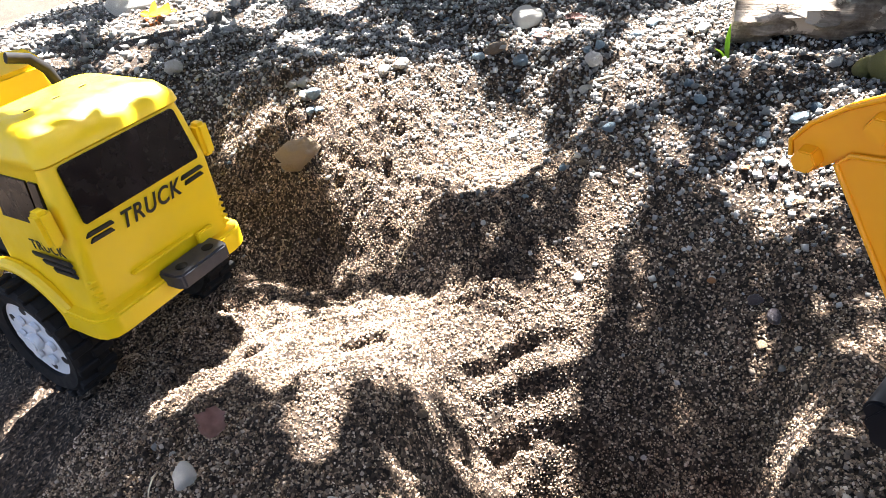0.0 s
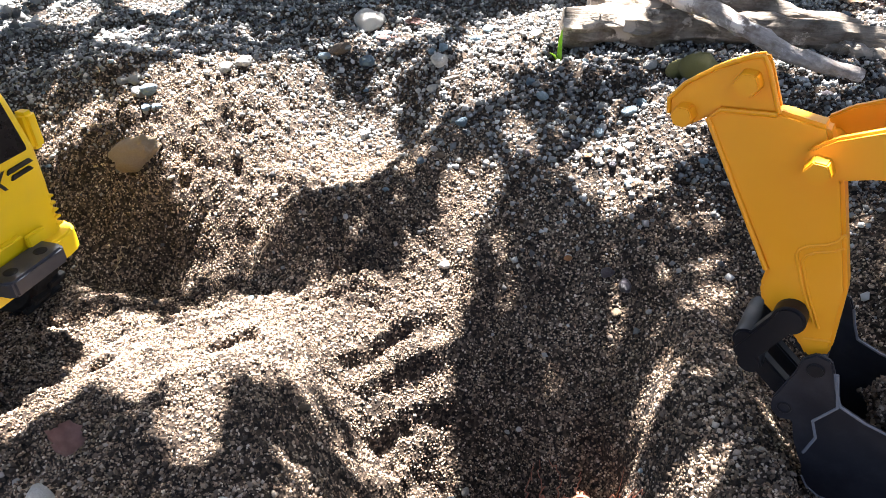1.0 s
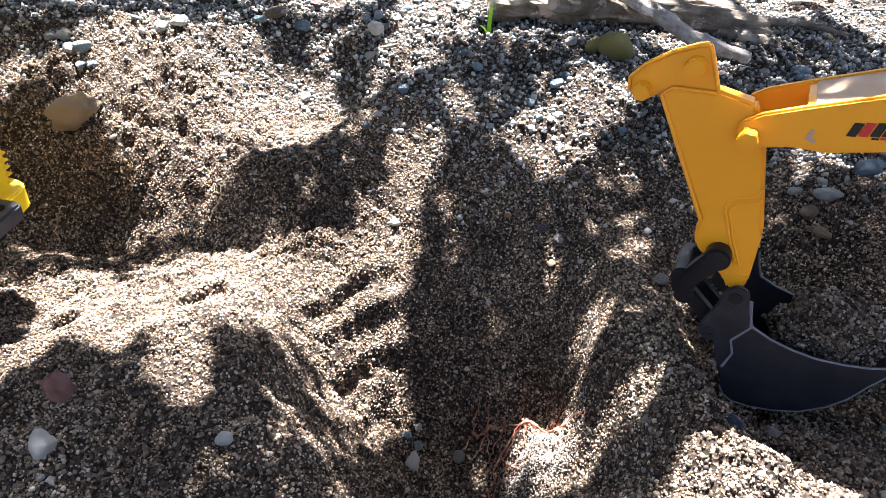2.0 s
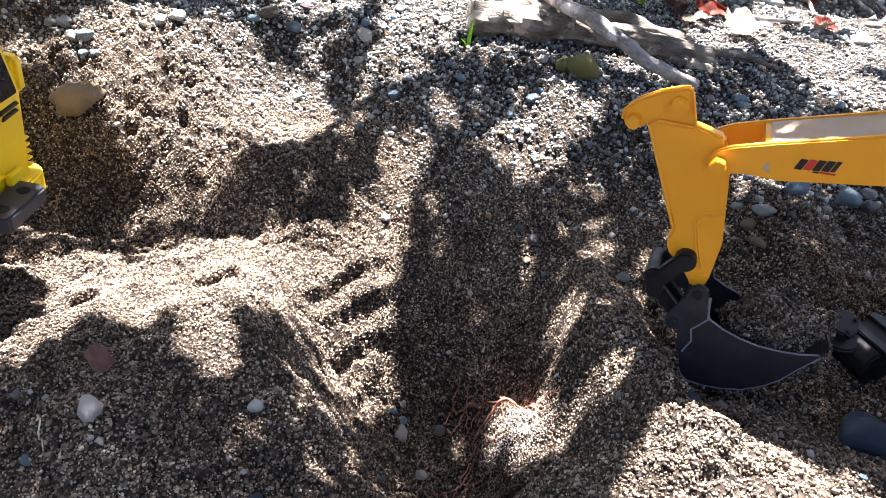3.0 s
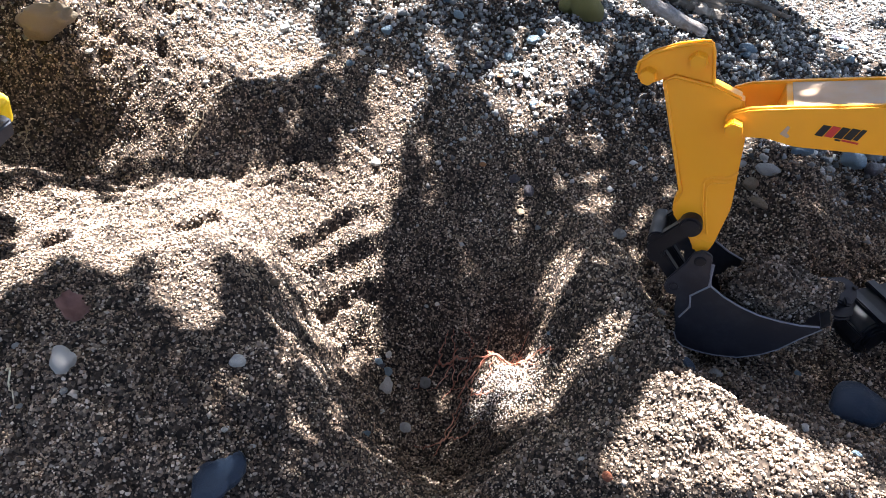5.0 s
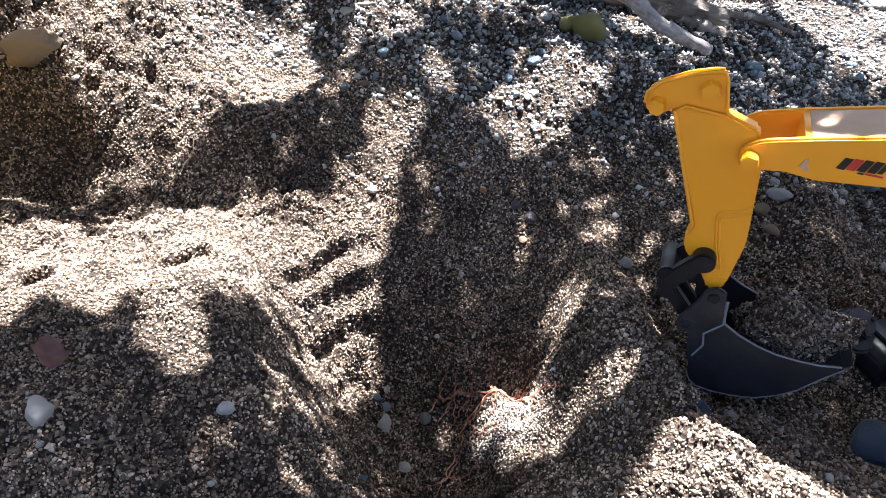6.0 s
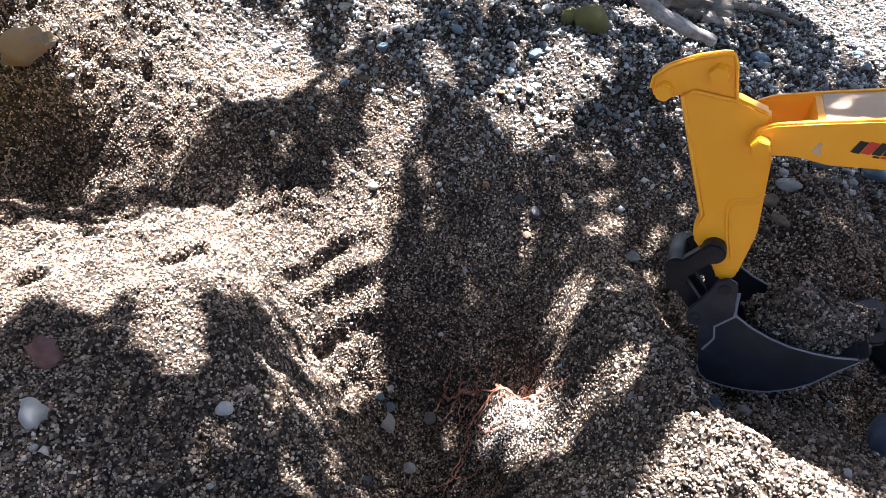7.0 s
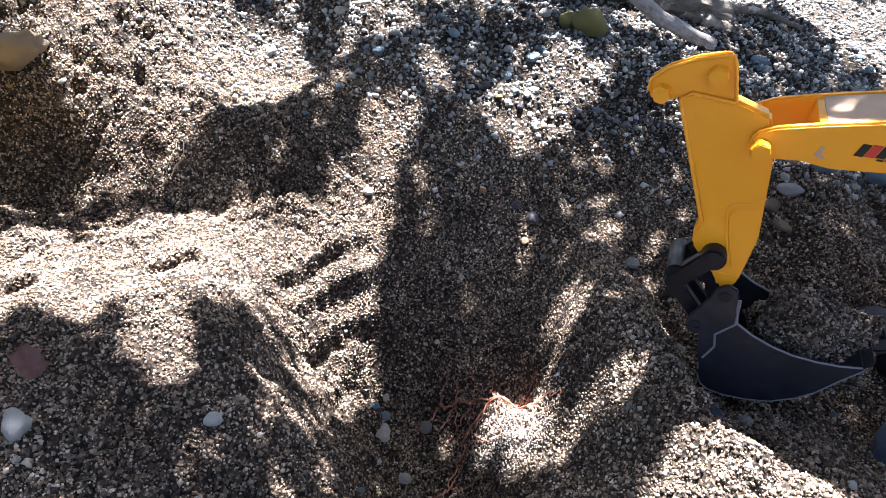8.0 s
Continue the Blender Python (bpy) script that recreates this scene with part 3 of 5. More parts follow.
        for dx in (0.0, 0.075, 0.15, 0.22):
            part("roller", loc(rod((dx, -0.024, 0), (dx, 0.024, 0), 0.012, 24, bev=0.002), at), BLACK, track)
        part("track_frame", loc(box((0.11, -0.0225, -0.002), (0.19, 0.006, 0.016), 0.002), at), BLACK, track)
    hubat = Matrix.Translation((0.231, 0.330, zb + 0.034)) @ Matrix.Rotation(radians(24), 4, "X")
    idler = part("idler", loc(rod((0, 0, -0.008), (0, 0, 0.002), 0.020, 32, bev=0.002), hubat), BLACK, ex)
    part("idler_cap", loc(rod((0, 0.004, 0.001), (0, 0.004, 0.011), 0.0135, 28, r2=0.0125, bev=0.0015), hubat), SCUFFED, idler, "dull grey-black drum cap")
    part("idler_knob", loc(box((0.001, -0.007, 0.010), (0.006, 0.008, 0.006), 0.0015), hubat), BLACK, idler)
    for dx in (-0.010, 0.010):
        part("idler_rib", loc(rod((dx, 0.006, 0.010), (dx, 0.006, 0.013), 0.0022, 12, bev=0.0005), hubat), BLACK, idler)
    part("turntable", loc(box((0, 0, 0), (0.12, 0.13, 0.022), 0.004), Matrix.Translation((0.360, 0.270, zb + 0.048)) @ heading), BLACK, ex)
    part("house", loc(box((0, 0, 0), (0.17, 0.14, 0.10), 0.012), Matrix.Translation((0.365, 0.240, zb + 0.108)) @ heading), AMBER, ex)
    return ex


def build_truck():
    m = Matrix(((0.05307, -1.04334, 0.1524, -0.49617), (1.05431, 0.05456, 0.00637, 0.32727), (-0.01417, 0.15187, 1.04467, 0.2137), (0, 0, 0, 1)))
    tr = thing("toy_truck", m, "yellow plastic toy dump truck standing on dark sand", "toy truck")
    # x across the front, y towards the tail, z up from under the bumper
    bm = bmesh.new()
    # cab loops from the bumper up: half width, front y, rear y, z
    levels = [(0.0700, 0.006, 0.115, 0.004), (0.0700, 0.004, 0.115, 0.030), (0.0690, 0.001, 0.115, 0.060), (0.0670, -0.002, 0.114, 0.090), (0.0640, 0.003, 0.110, 0.125), (0.0625, 0.006, 0.108, 0.138), (0.0645, 0.003, 0.110, 0.1405), (0.0640, 0.005, 0.110, 0.147), (0.0590, 0.016, 0.106, 0.156), (0.0460, 0.034, 0.098, 0.161)]
    rings = []
    for hw, y0, y1, z in levels:
        r = 0.009
        ring = []
        for cx, cy, a0 in ((hw - r, y0 + r, -90), (hw - r, y1 - r, 0), (-hw + r, y1 - r, 90), (-hw + r, y0 + r, 180)):
            for k in range(5):
                a = radians(a0 + 22.5 * k)
                ring.append(bm.verts.new((cx + r * math.cos(a), cy + r * math.sin(a), z)))
        rings.append(ring)
    for a, b in zip(rings, rings[1:]):
        for k in range(len(a)):
            bm.faces.new((a[k], a[(k + 1) % len(a)], b[(k + 1) % len(a)], b[k]))
    bm.faces.new(rings[0][::-1])
    bm.faces.new(rings[-1])
    cab = part("cab", bm, YELLOW, tr, "bright yellow moulded cab", 50)
    for k in range(3):
        part("roof_panel", box((-0.030 + 0.030 * k, 0.028, 0.1575), (0.022, 0.010, 0.0024), 0.0008, m=Matrix.Rotation(radians(12), 4, "X")), YELLOW, cab)
        part("roof_slot", box((-0.024 + 0.024 * k, 0.064, 0.1612), (0.006, 0.0018, 0.0012)), INK, cab)
    # windscreen with rounded corners, following the lean of the front
    tilt = math.atan2(0.0075, 0.046)

    def pane(name, outline, at, parent=cab, mat_=GLASS, lab=""):
        b = prism(outline, -0.001, 0.0012, 0.0005)
        bmesh.ops.transform(b, matrix=at, verts=b.verts)
        return part(name, b, mat_, parent, lab)

    front = Matrix.Translation((0, -0.0005, 0.112)) @ Matrix.Rotation(radians(90) - tilt, 4, "X")
    pane("windscreen", [(-0.0540, -0.0195), (0.0540, -0.0195), (0.0550, -0.0170), (0.0525, 0.0235), (0.0500, 0.0255), (-0.0500, 0.0255), (-0.0525, 0.0235), (-0.0550, -0.0170)], front, lab="dark tinted windscreen")
    lettering("TRUCK", 0.0185, 0.0002, INK, cab, Matrix.Translation((0.0, -0.0020, 0.0725)) @ Matrix.Rotation(radians(92), 4, "X") @ Matrix.Diagonal((0.90, 1.08, 1, 1)), shear=0.28, label="black printed lettering")
    for sgn in (-1, 1):
        for k, (w, dz) in enumerate(((0.025, 0.0110), (0.0215, 0.0055))):
            a = (0.033 + 0.002 * k, dz)
            o = [(sgn * a[0], dz), (sgn * (a[0] + w), dz + 0.0006), (sgn * (a[0] + w - 0.003), dz + 0.0042), (sgn * (a[0] + 0.0020), dz + 0.0036)]
            pane("stripe", o if sgn > 0 else o[::-1], Matrix.Translation((0, -0.0014, 0.0705)) @ Matrix.Rotation(radians(92), 4, "X"), mat_=INK)
    part("front_ledge", box((-0.005, 0.001, 0.034), (0.062, 0.006, 0.0022), 0.0008), YELLOW, cab)
    part("front_panel", box((0.038, 0.0005, 0.026), (0.018, 0.005, 0.010), 0.001), YELLOW, cab)
    for sgn in (-1, 1):
        for k in range(5):
            part("corner_rib", box((sgn * 0.0655, 0.0055, 0.022 + 0.0062 * k), (0.006, 0.007, 0.0022), 0.0008), YELLOW, cab)
    # bumper with rounded ends
    bo = [(-0.0790, 0.050), (-0.0790, 0.012), (-0.0770, 0.004), (-0.0700, -0.003), (-0.060, -0.005), (0.060, -0.005), (0.0700, -0.003), (0.0770, 0.004), (0.0790, 0.012), (0.0790, 0.050), (0.0680, 0.050), (0.0680, 0.012), (-0.0680, 0.012), (-0.0680, 0.050)]
    part("bumper", prism(bo, -0.004, 0.016, 0.002), YELLOW, tr)
    hook = part("tow_hook", prism([(-0.0160, 0.002), (-0.0160, -0.018), (-0.0120, -0.0240), (0.0370, -0.0240), (0.0410, -0.018), (0.0410, 0.002)], 0.008, 0.022, 0.0018), TOW, tr, "black plastic tow block")
    # solid dark discs paint the shade inside the two holes
    for u in (-0.002, 0.027):
        part("hook_hole_shade", rod((u, -0.012, 0.0215), (u, -0.012, 0.0224), 0.0052, 16), RUBBER, hook)
    for sgn in (-1, 1):
        part("mirror", box((sgn * 0.0745, 0.010, 0.099), (0.012, 0.014, 0.030), 0.003), YELLOW, cab)
        at = Matrix.Translation((sgn * 0.0658, 0.055, 0.113)) @ Matrix.Rotation(radians(90 * sgn), 4, "Z") @ Matrix.Rotation(radians(83), 4, "X")
        pane("side_window", [(-0.024, -0.020), (0.028, -0.020), (0.026, 0.016), (-0.020, 0.016)], at)
        at2 = Matrix.Translation((sgn * 0.0660, 0.020, 0.113)) @ Matrix.Rotation(radians(90 * sgn), 4, "Z") @ Matrix.Rotation(radians(83), 4, "X")
        pane("quarter_window", [(-0.006, -0.010), (0.006, -0.010), (0.005, 0.016), (-0.006, 0.016)], at2)
        part("arch", tube([(sgn * 0.0735, 0.100 + 0.062 * math.cos(a), -0.018 + 0.062 * math.sin(a)) for a in np.linspace(0.35, math.pi - 0.30, 14)], [0.006] * 14, 10), YELLOW, cab)
        at3 = Matrix.Translation((sgn * 0.0715, 0.032, 0.071)) @ Matrix.Rotation(radians(90 * sgn), 4, "Z") @ Matrix.Rotation(radians(90), 4, "X")
        lettering("TRUCK", 0.012, 0.0002, INK, cab, at3, label="black printed lettering")
        for k in range(3):
            o = [(-0.026 + 0.010 * k, -0.004 - 0.0055 * k), (0.021, -0.004 - 0.0055 * k), (0.024, -0.0078 - 0.0055 * k), (-0.022 + 0.010 * k, -0.0078 - 0.0055 * k)]
            pane("stripe", o, at3, mat_=INK)
    # chassis, exhaust, dump bed
    part("chassis", box((0, 0.21, -0.014), (0.060, 0.36, 0.022), 0.003), BLACK, tr)
    part("exhaust", tube([(0.040, 0.126, 0.030), (0.040, 0.126, 0.150), (0.037, 0.128, 0.166), (0.028, 0.131, 0.178), (0.012, 0.134, 0.184)], [0.0046] * 5, 14), RUBBER, tr, "black curved exhaust stack")
    bo2 = [(0.205, 0.040), (0.205, 0.140), (0.215, 0.158), (0.230, 0.163), (0.385, 0.145), (0.400, 0.035)]
    sidewall = prism([(y, z) for y, z in bo2], -0.005, 0.005, 0.002)
    bmesh.ops.transform(sidewall, matrix=Matrix(((0, 0, 1, -0.075), (1, 0, 0, 0), (0, 1, 0, 0), (0, 0, 0, 1))), verts=sidewall.verts)
    dump = part("dump_bed", sidewall, YELLOW, tr)
    s2 = prism([(y, z) for y, z in bo2], -0.005, 0.005, 0.002)
    bmesh.ops.transform(s2, matrix=Matrix(((0, 0, 1, 0.075), (1, 0, 0, 0), (0, 1, 0, 0), (0, 0, 0, 1))), verts=s2.verts)
    part("bed_side", s2, YELLOW, dump)
    part("bed_front", box((0, 0.207, 0.098), (0.150, 0.008, 0.112), 0.004), YELLOW, dump)
    part("bed_floor", box((0, 0.300, 0.042), (0.150, 0.20, 0.008), 0.002), YELLOW, dump)

    lug_mesh = to_mesh("tread_lug", box((0, 0, 0), (0.019, 0.0085, 0.006), 0.001, seg=1), RUBBER)

    def wheel(x, y, z, sgn):
        t = bmesh.new()
        prof = [(0.040, -0.014), (0.052, -0.0165), (0.0565, -0.013), (0.0575, 0.0), (0.0565, 0.013), (0.052, 0.0165), (0.040, 0.014)]
        n = 36
        loops = [[t.verts.new((px, r * math.cos(2 * math.pi * k / n), r * math.sin(2 * math.pi * k / n))) for r, px in prof] for k in range(n)]
        for k in range(n):
            a, b = loops[k], loops[(k + 1) % n]
            for i in range(len(prof)):
                j = (i + 1) % len(prof)
                t.faces.new((a[i], a[j], b[j], b[i]))
        bmesh.ops.translate(t, verts=t.verts, vec=(x, y, z))
        tyre = part("wheel", t, RUBBER, tr, "black ribbed tyre")
        for k in range(18):
            for s in (-1, 1):
                a = 2 * math.pi * k / 18 + s * 0.09
                lug = new("tread_lug", lug_mesh)
                lug.parent = tyre
                lug.matrix_local = Matrix.Translation((x + s * 0.0080, y + 0.0580 * math.cos(a), z + 0.0580 * math.sin(a))) @ Matrix.Rotation(a - math.pi / 2, 4, "X")
        hub = rod((x + sgn * 0.002, y, z), (x + sgn * 0.011, y, z), 0.0415, 36, bev=0.002)
        for k in range(6):
            a = 2 * math.pi * k / 6
            rod((x + sgn * 0.012, y + 0.021 * math.cos(a), z + 0.021 * math.sin(a)), (x + sgn * 0.0155, y + 0.021 * math.cos(a), z + 0.021 * math.sin(a)), 0.005, 12, bm=hub)
        part("rim", hub, WHITE, tyre, "white plastic rim")
        part("hub_cap", rod((x + sgn * 0.012, y, z), (x + sgn * 0.020, y, z), 0.009, 18, bev=0.0015), WHITE, tyre)
        # black discs on the solid rim paint the dark of its holes
        for k in range(6):
            a = 2 * math.pi * (k + 0.5) / 6
            part("rim_hole_shade", rod((x + sgn * 0.0105, y + 0.031 * math.cos(a), z + 0.031 * math.sin(a)), (x + sgn * 0.0116, y + 0.031 * math.cos(a), z + 0.031 * math.sin(a)), 0.0042, 10), INK, tyre)

    for sgn in (-1, 1):
        wheel(sgn * 0.073, 0.104, -0.029, sgn)
        wheel(sgn * 0.073, 0.315, -0.029, sgn)
    return tr


# ---- wood, roots, leaves ----
def stick(name, label, pts, r0, r1, material, seed, knots=0.25, n=14, category="stick"):
    """A branch laid through points given as x, y and height over the ground."""
    line, rad = [], []
    steps = 26
    w = [Vector((x, y, hz(x, y) + dz)) for x, y, dz in pts]
    for i in range(steps + 1):
        s = i / steps * (len(w) - 1)
        k = min(int(s), len(w) - 2)
        p = w[k].lerp(w[k + 1], s - k)
        p += Vector((noise.noise((i * 0.33, seed, 0)), noise.noise((i * 0.33, seed, 5)), noise.noise((i * 0.33, seed, 9)))) * r0 * 0.18
        line.append(p)
        rad.append((r0 + (r1 - r0) * i / steps) * (1 + 0.12 * noise.noise((i * 0.7, seed, 3))))
    origin = line[0].copy()
    d = (line[-1] - origin).normalized()
    m = Matrix.Translation(origin) @ d.to_track_quat("X", "Z").to_matrix().to_4x4()
    bm = tube(line, rad, n, wob=knots, seed=seed)
    bmesh.ops.transform(bm, matrix=m.inverted(), verts=bm.verts)
    ob = new(name, to_mesh(name, bm, material, True, 60))
    ob.matrix_world = m
    return tagged(ob, label, category)


def fibre(name, label, pts, r, material, seed, forks=0, category="root"):
    rng = random.Random(seed)
    at = Vector((pts[0][0], pts[0][1], hz(pts[0][0], pts[0][1])))
    root = thing(name, Matrix.Translation(at), label, category)

    def run(pts, r):
        line = []
        for (a, b) in zip(pts, pts[1:]):
            for k in range(7):
                s = k / 7
                x, y = a[0] + (b[0] - a[0]) * s, a[1] + (b[1] - a[1]) * s
                x += rng.gauss(0, 0.0012)
                y += rng.gauss(0, 0.0012)
                line.append(Vector((x, y, hz(x, y) + r + a[2] + (b[2] - a[2]) * s)) - at)
        part("strand", tube(line, [r * (1 - 0.6 * i / len(line)) for i in range(len(line))], 6), material, root, angle=80)

    run(pts, r)
    for k in range(forks):
        i = rng.randrange(len(pts) - 1)
        p = pts[i]
        a = rng.uniform(0, 2 * math.pi)
        q = (p[0] + 0.015 * math.cos(a), p[1] + 0.015 * math.sin(a), 0.002)
        q2 = (q[0] + 0.018 * math.cos(a + rng.gauss(0, 0.6)), q[1] + 0.018 * math.sin(a + rng.gauss(0, 0.6)), 0.001)
        run([p, q, q2], r * 0.55)
    return root


def leaf(name, label, x, y, dz, size, turn, material, seed, curl=0.4, tip=(0, 0), width=0.55, category="leaf"):
    """A curled dry leaf with thickness and a midrib fold."""
    bm = bmesh.new()
    nu, nv = 13, 8
    grid = []
    for i in range(nu + 1):
        s = i / nu
        half = width * 0.5 * math.sin(math.pi * min(1, s ** 0.8)) ** 0.7 + 0.01
        row = []
        for j in range(nv + 1):
            t = 2 * j / nv - 1
            jag = 1 + 0.55 * noise.noise((i * 0.8, seed * 1.3, 5 if t > 0 else 0))
            px, py = s - 0.5, t * half * jag
            z = curl * (abs(py) ** 1.4) * 0.9 + curl * 0.5 * (s - 0.5) ** 2 + 0.13 * noise.noise((px * 4, py * 4, seed)) + 0.04 * noise.noise((px * 11, py * 11, seed))
            row.append(bm.verts.new((px, py, z)))
        grid.append(row)
    for i in range(nu):
        for j in range(nv):
            bm.faces.new((grid[i][j], grid[i + 1][j], grid[i + 1][j + 1], grid[i][j + 1]))
    bmesh.ops.solidify(bm, geom=bm.faces[:], thickness=0.012)
    bmesh.ops.scale(bm, verts=bm.verts, vec=(size, size, size))
    ob = new(name, to_mesh(name, bm, material, True, 60))
    ob.matrix_world = pose(x, y, hz(x, y) + dz, tip[0], tip[1], turn)
    return tagged(ob, label, category)


# ---- stones ----
def stone_meshes(count):
    out = []
    for k in range(count):
        bm = bmesh.new()
        bmesh.ops.create_icosphere(bm, subdivisions=3 if k > 6 else 2, radius=0.5)
        for v in bm.verts:
            n1 = noise.noise(v.co * 2.1 + Vector((k * 7.3, 0, 0)))
            n2 = noise.noise(v.co * 5.0 + Vector((0, k * 3.1, 0)))
            v.co *= 1 + 0.36 * n1 + 0.12 * n2
        out.append(bm)
    return out


def build_stones():
    shapes = stone_meshes(14)
    cache = {}

    def put(name, label, x, y, size, flat, material, turn, k, group="", sink=0.28, tip=0.0, long=1.0):
        key = (k, material.name)
        if key not in cache:
            cache[key] = to_mesh("pebble", shapes[k].copy(), material, True, 80)
        ob = new(name, cache[key])
        m = pose(x, y, hz(x, y) + size * flat * (0.5 - sink), tip, 0.5 * tip, turn)
        ob.matrix_world = m @ Matrix.Diagonal((size * long, size * 0.85, size * flat, 1))
        return tagged(ob, label, "pebble" if size < 0.045 else "stone", group)

    one = "loose pebbles on the bank"
    def lay(label, x, y, size, flat, material, turn, k):
        long = 1.0 if material is OLIVE else (1.05, 1.3, 1.15)[k % 3]
        put("stone" if size > 0.03 else "pebble", label, x, y, size / long, flat, material, turn, k + 7, "" if size > 0.03 else one, 0.08 if material is OLIVE else 0.14, 0.0, long)

    put("stone", "large grey boulder at the back of the clearing", -0.02, 1.26, 0.16, 0.6, GREY, 10, 0, sink=0.2)
    put("stone", "large dark boulder at the back of the clearing", 0.17, 1.28, 0.20, 0.55, DARK, 40, 1, sink=0.2)
    put("stone", "large pale grey rock beyond the truck", -1.58, 1.22, 0.13, 0.6, PALE, 20, 0)
    lay("worn pale pebble on the gravel slope", -0.561, 0.635, 0.0181, 0.80, PALE, 0, 0)
    lay("rounded grey pebble on the gravel slope", -0.573, 0.628, 0.0151, 0.70, GREY, 67, 1)
    lay("rounded grey pebble on the gravel slope", -0.544, 0.609, 0.0198, 0.75, GREY, 134, 2)
    lay("worn blue-grey pebble on the gravel slope", -0.527, 0.606, 0.0174, 0.75, BLUE, 21, 3)
    lay("rounded blue-grey pebble on the gravel slope", -0.526, 0.593, 0.0144, 0.70, BLUE, 88, 4)
    lay("rounded blue-grey pebble on the gravel slope", -0.514, 0.593, 0.0129, 0.70, BLUE, 155, 5)
    lay("worn pale pebble on the gravel slope", -0.451, 0.685, 0.0196, 0.60, PALE, 42, 6)
    lay("rounded grey pebble on the gravel slope", -0.470, 0.674, 0.0196, 0.60, GREY, 109, 0)
    lay("rounded blue-grey pebble on the gravel slope", -0.376, 0.735, 0.0187, 0.60, BLUE, 176, 1)
    lay("flat brown pebble on the gravel slope", -0.361, 0.753, 0.0284, 0.45, BROWN, 63, 2)
    lay("rounded blue-grey pebble on the gravel slope", -0.328, 0.744, 0.0218, 0.60, BLUE, 130, 3)
    lay("flat blue-grey pebble on the gravel slope", -0.324, 0.800, 0.0228, 0.50, BLUE, 17, 4)
    lay("worn blue-grey pebble on the gravel slope", -0.251, 0.759, 0.0109, 0.80, BLUE, 84, 5)
    lay("rounded blue-grey pebble on the gravel slope", -0.238, 0.766, 0.0125, 0.80, BLUE, 151, 6)
    lay("rounded grey pebble on the gravel slope", -0.228, 0.749, 0.0100, 0.80, GREY, 38, 0)
    lay("worn pale pebble on the gravel slope", -0.236, 0.733, 0.0273, 0.70, PALE, 105, 1)
    lay("rounded pale pebble on the gravel slope", -0.238, 0.704, 0.0185, 0.55, PALE, 172, 2)
    lay("rounded blue-grey pebble on the gravel slope", -0.190, 0.621, 0.0136, 0.70, BLUE, 59, 3)
    lay("worn grey pebble on the gravel slope", -0.164, 0.637, 0.0117, 0.70, GREY, 126, 4)
    lay("rounded grey pebble on the gravel slope", -0.176, 0.649, 0.0112, 0.70, GREY, 13, 5)
    lay("rounded blue-grey pebble on the gravel slope", -0.226, 0.578, 0.0092, 0.70, BLUE, 80, 6)
    lay("worn pale pebble on the gravel slope", -0.214, 0.589, 0.0073, 0.70, PALE, 147, 0)
    lay("rounded blue-grey pebble pressed into the sand", -0.256, 0.546, 0.0071, 0.70, BLUE, 34, 1)
    lay("rounded pale pebble pressed into the sand", -0.288, 0.512, 0.0069, 0.80, PALE, 101, 2)
    lay("worn pale pebble pressed into the sand", -0.188, 0.482, 0.0098, 0.80, PALE, 168, 3)
    lay("rounded pale pebble pressed into the sand", -0.479, 0.530, 0.0081, 0.60, PALE, 55, 4)
    lay("rounded blue-grey pebble on the gravel slope", -0.127, 0.682, 0.0122, 0.70, BLUE, 122, 5)
    lay("worn grey pebble on the gravel slope", -0.120, 0.675, 0.0079, 0.70, GREY, 9, 6)
    lay("rounded grey pebble on the gravel slope", -0.135, 0.799, 0.0185, 0.60, GREY, 76, 0)
    lay("rounded blue-grey pebble on the gravel slope", -0.030, 0.736, 0.0099, 0.70, BLUE, 143, 1)
    lay("worn pale pebble on the gravel slope", -0.007, 0.736, 0.0146, 0.80, PALE, 30, 2)
    lay("rounded olive-yellow pebble on the gravel slope", 0.019, 0.723, 0.0251, 0.80, OLIVE, 97, 3)
    lay("olive-yellow knobbly stone on the gravel slope", 0.042, 0.707, 0.0362, 1.00, OLIVE, 164, 4)
    lay("worn blue-grey pebble on the gravel slope", -0.028, 0.635, 0.0167, 0.60, BLUE, 51, 5)
    lay("rounded blue-grey pebble on the gravel slope", -0.016, 0.660, 0.0121, 0.60, BLUE, 118, 6)
    lay("rounded grey pebble on the gravel slope", -0.053, 0.649, 0.0105, 0.70, GREY, 5, 0)
    lay("worn dark slate pebble on the gravel slope", -0.077, 0.596, 0.0120, 0.70, DARK, 72, 1)
    lay("rounded grey pebble on the gravel slope", -0.097, 0.580, 0.0085, 0.70, GREY, 139, 2)
    lay("rounded pale pebble on the gravel slope", -0.027, 0.598, 0.0114, 0.70, PALE, 26, 3)
    lay("worn pale pebble on the gravel slope", -0.035, 0.587, 0.0113, 0.60, PALE, 93, 4)
    lay("rounded blue-grey pebble on the gravel slope", -0.047, 0.591, 0.0087, 0.70, BLUE, 160, 5)
    lay("flat rusty orange pebble on the gravel slope", -0.063, 0.583, 0.0079, 0.50, RUST, 47, 6)
    lay("worn pale pebble pressed into the sand", 0.100, 0.539, 0.0066, 0.70, PALE, 114, 0)
    lay("rounded blue-grey pebble on the gravel slope", 0.254, 0.727, 0.0231, 0.55, BLUE, 1, 1)
    lay("rounded grey pebble on the gravel slope", 0.253, 0.702, 0.0138, 0.70, GREY, 68, 2)
    lay("worn grey pebble on the gravel slope", 0.210, 0.712, 0.0112, 0.70, GREY, 135, 3)
    lay("rounded blue-grey pebble pressed into the sand", 0.239, 0.492, 0.0254, 0.80, BLUE, 22, 4)
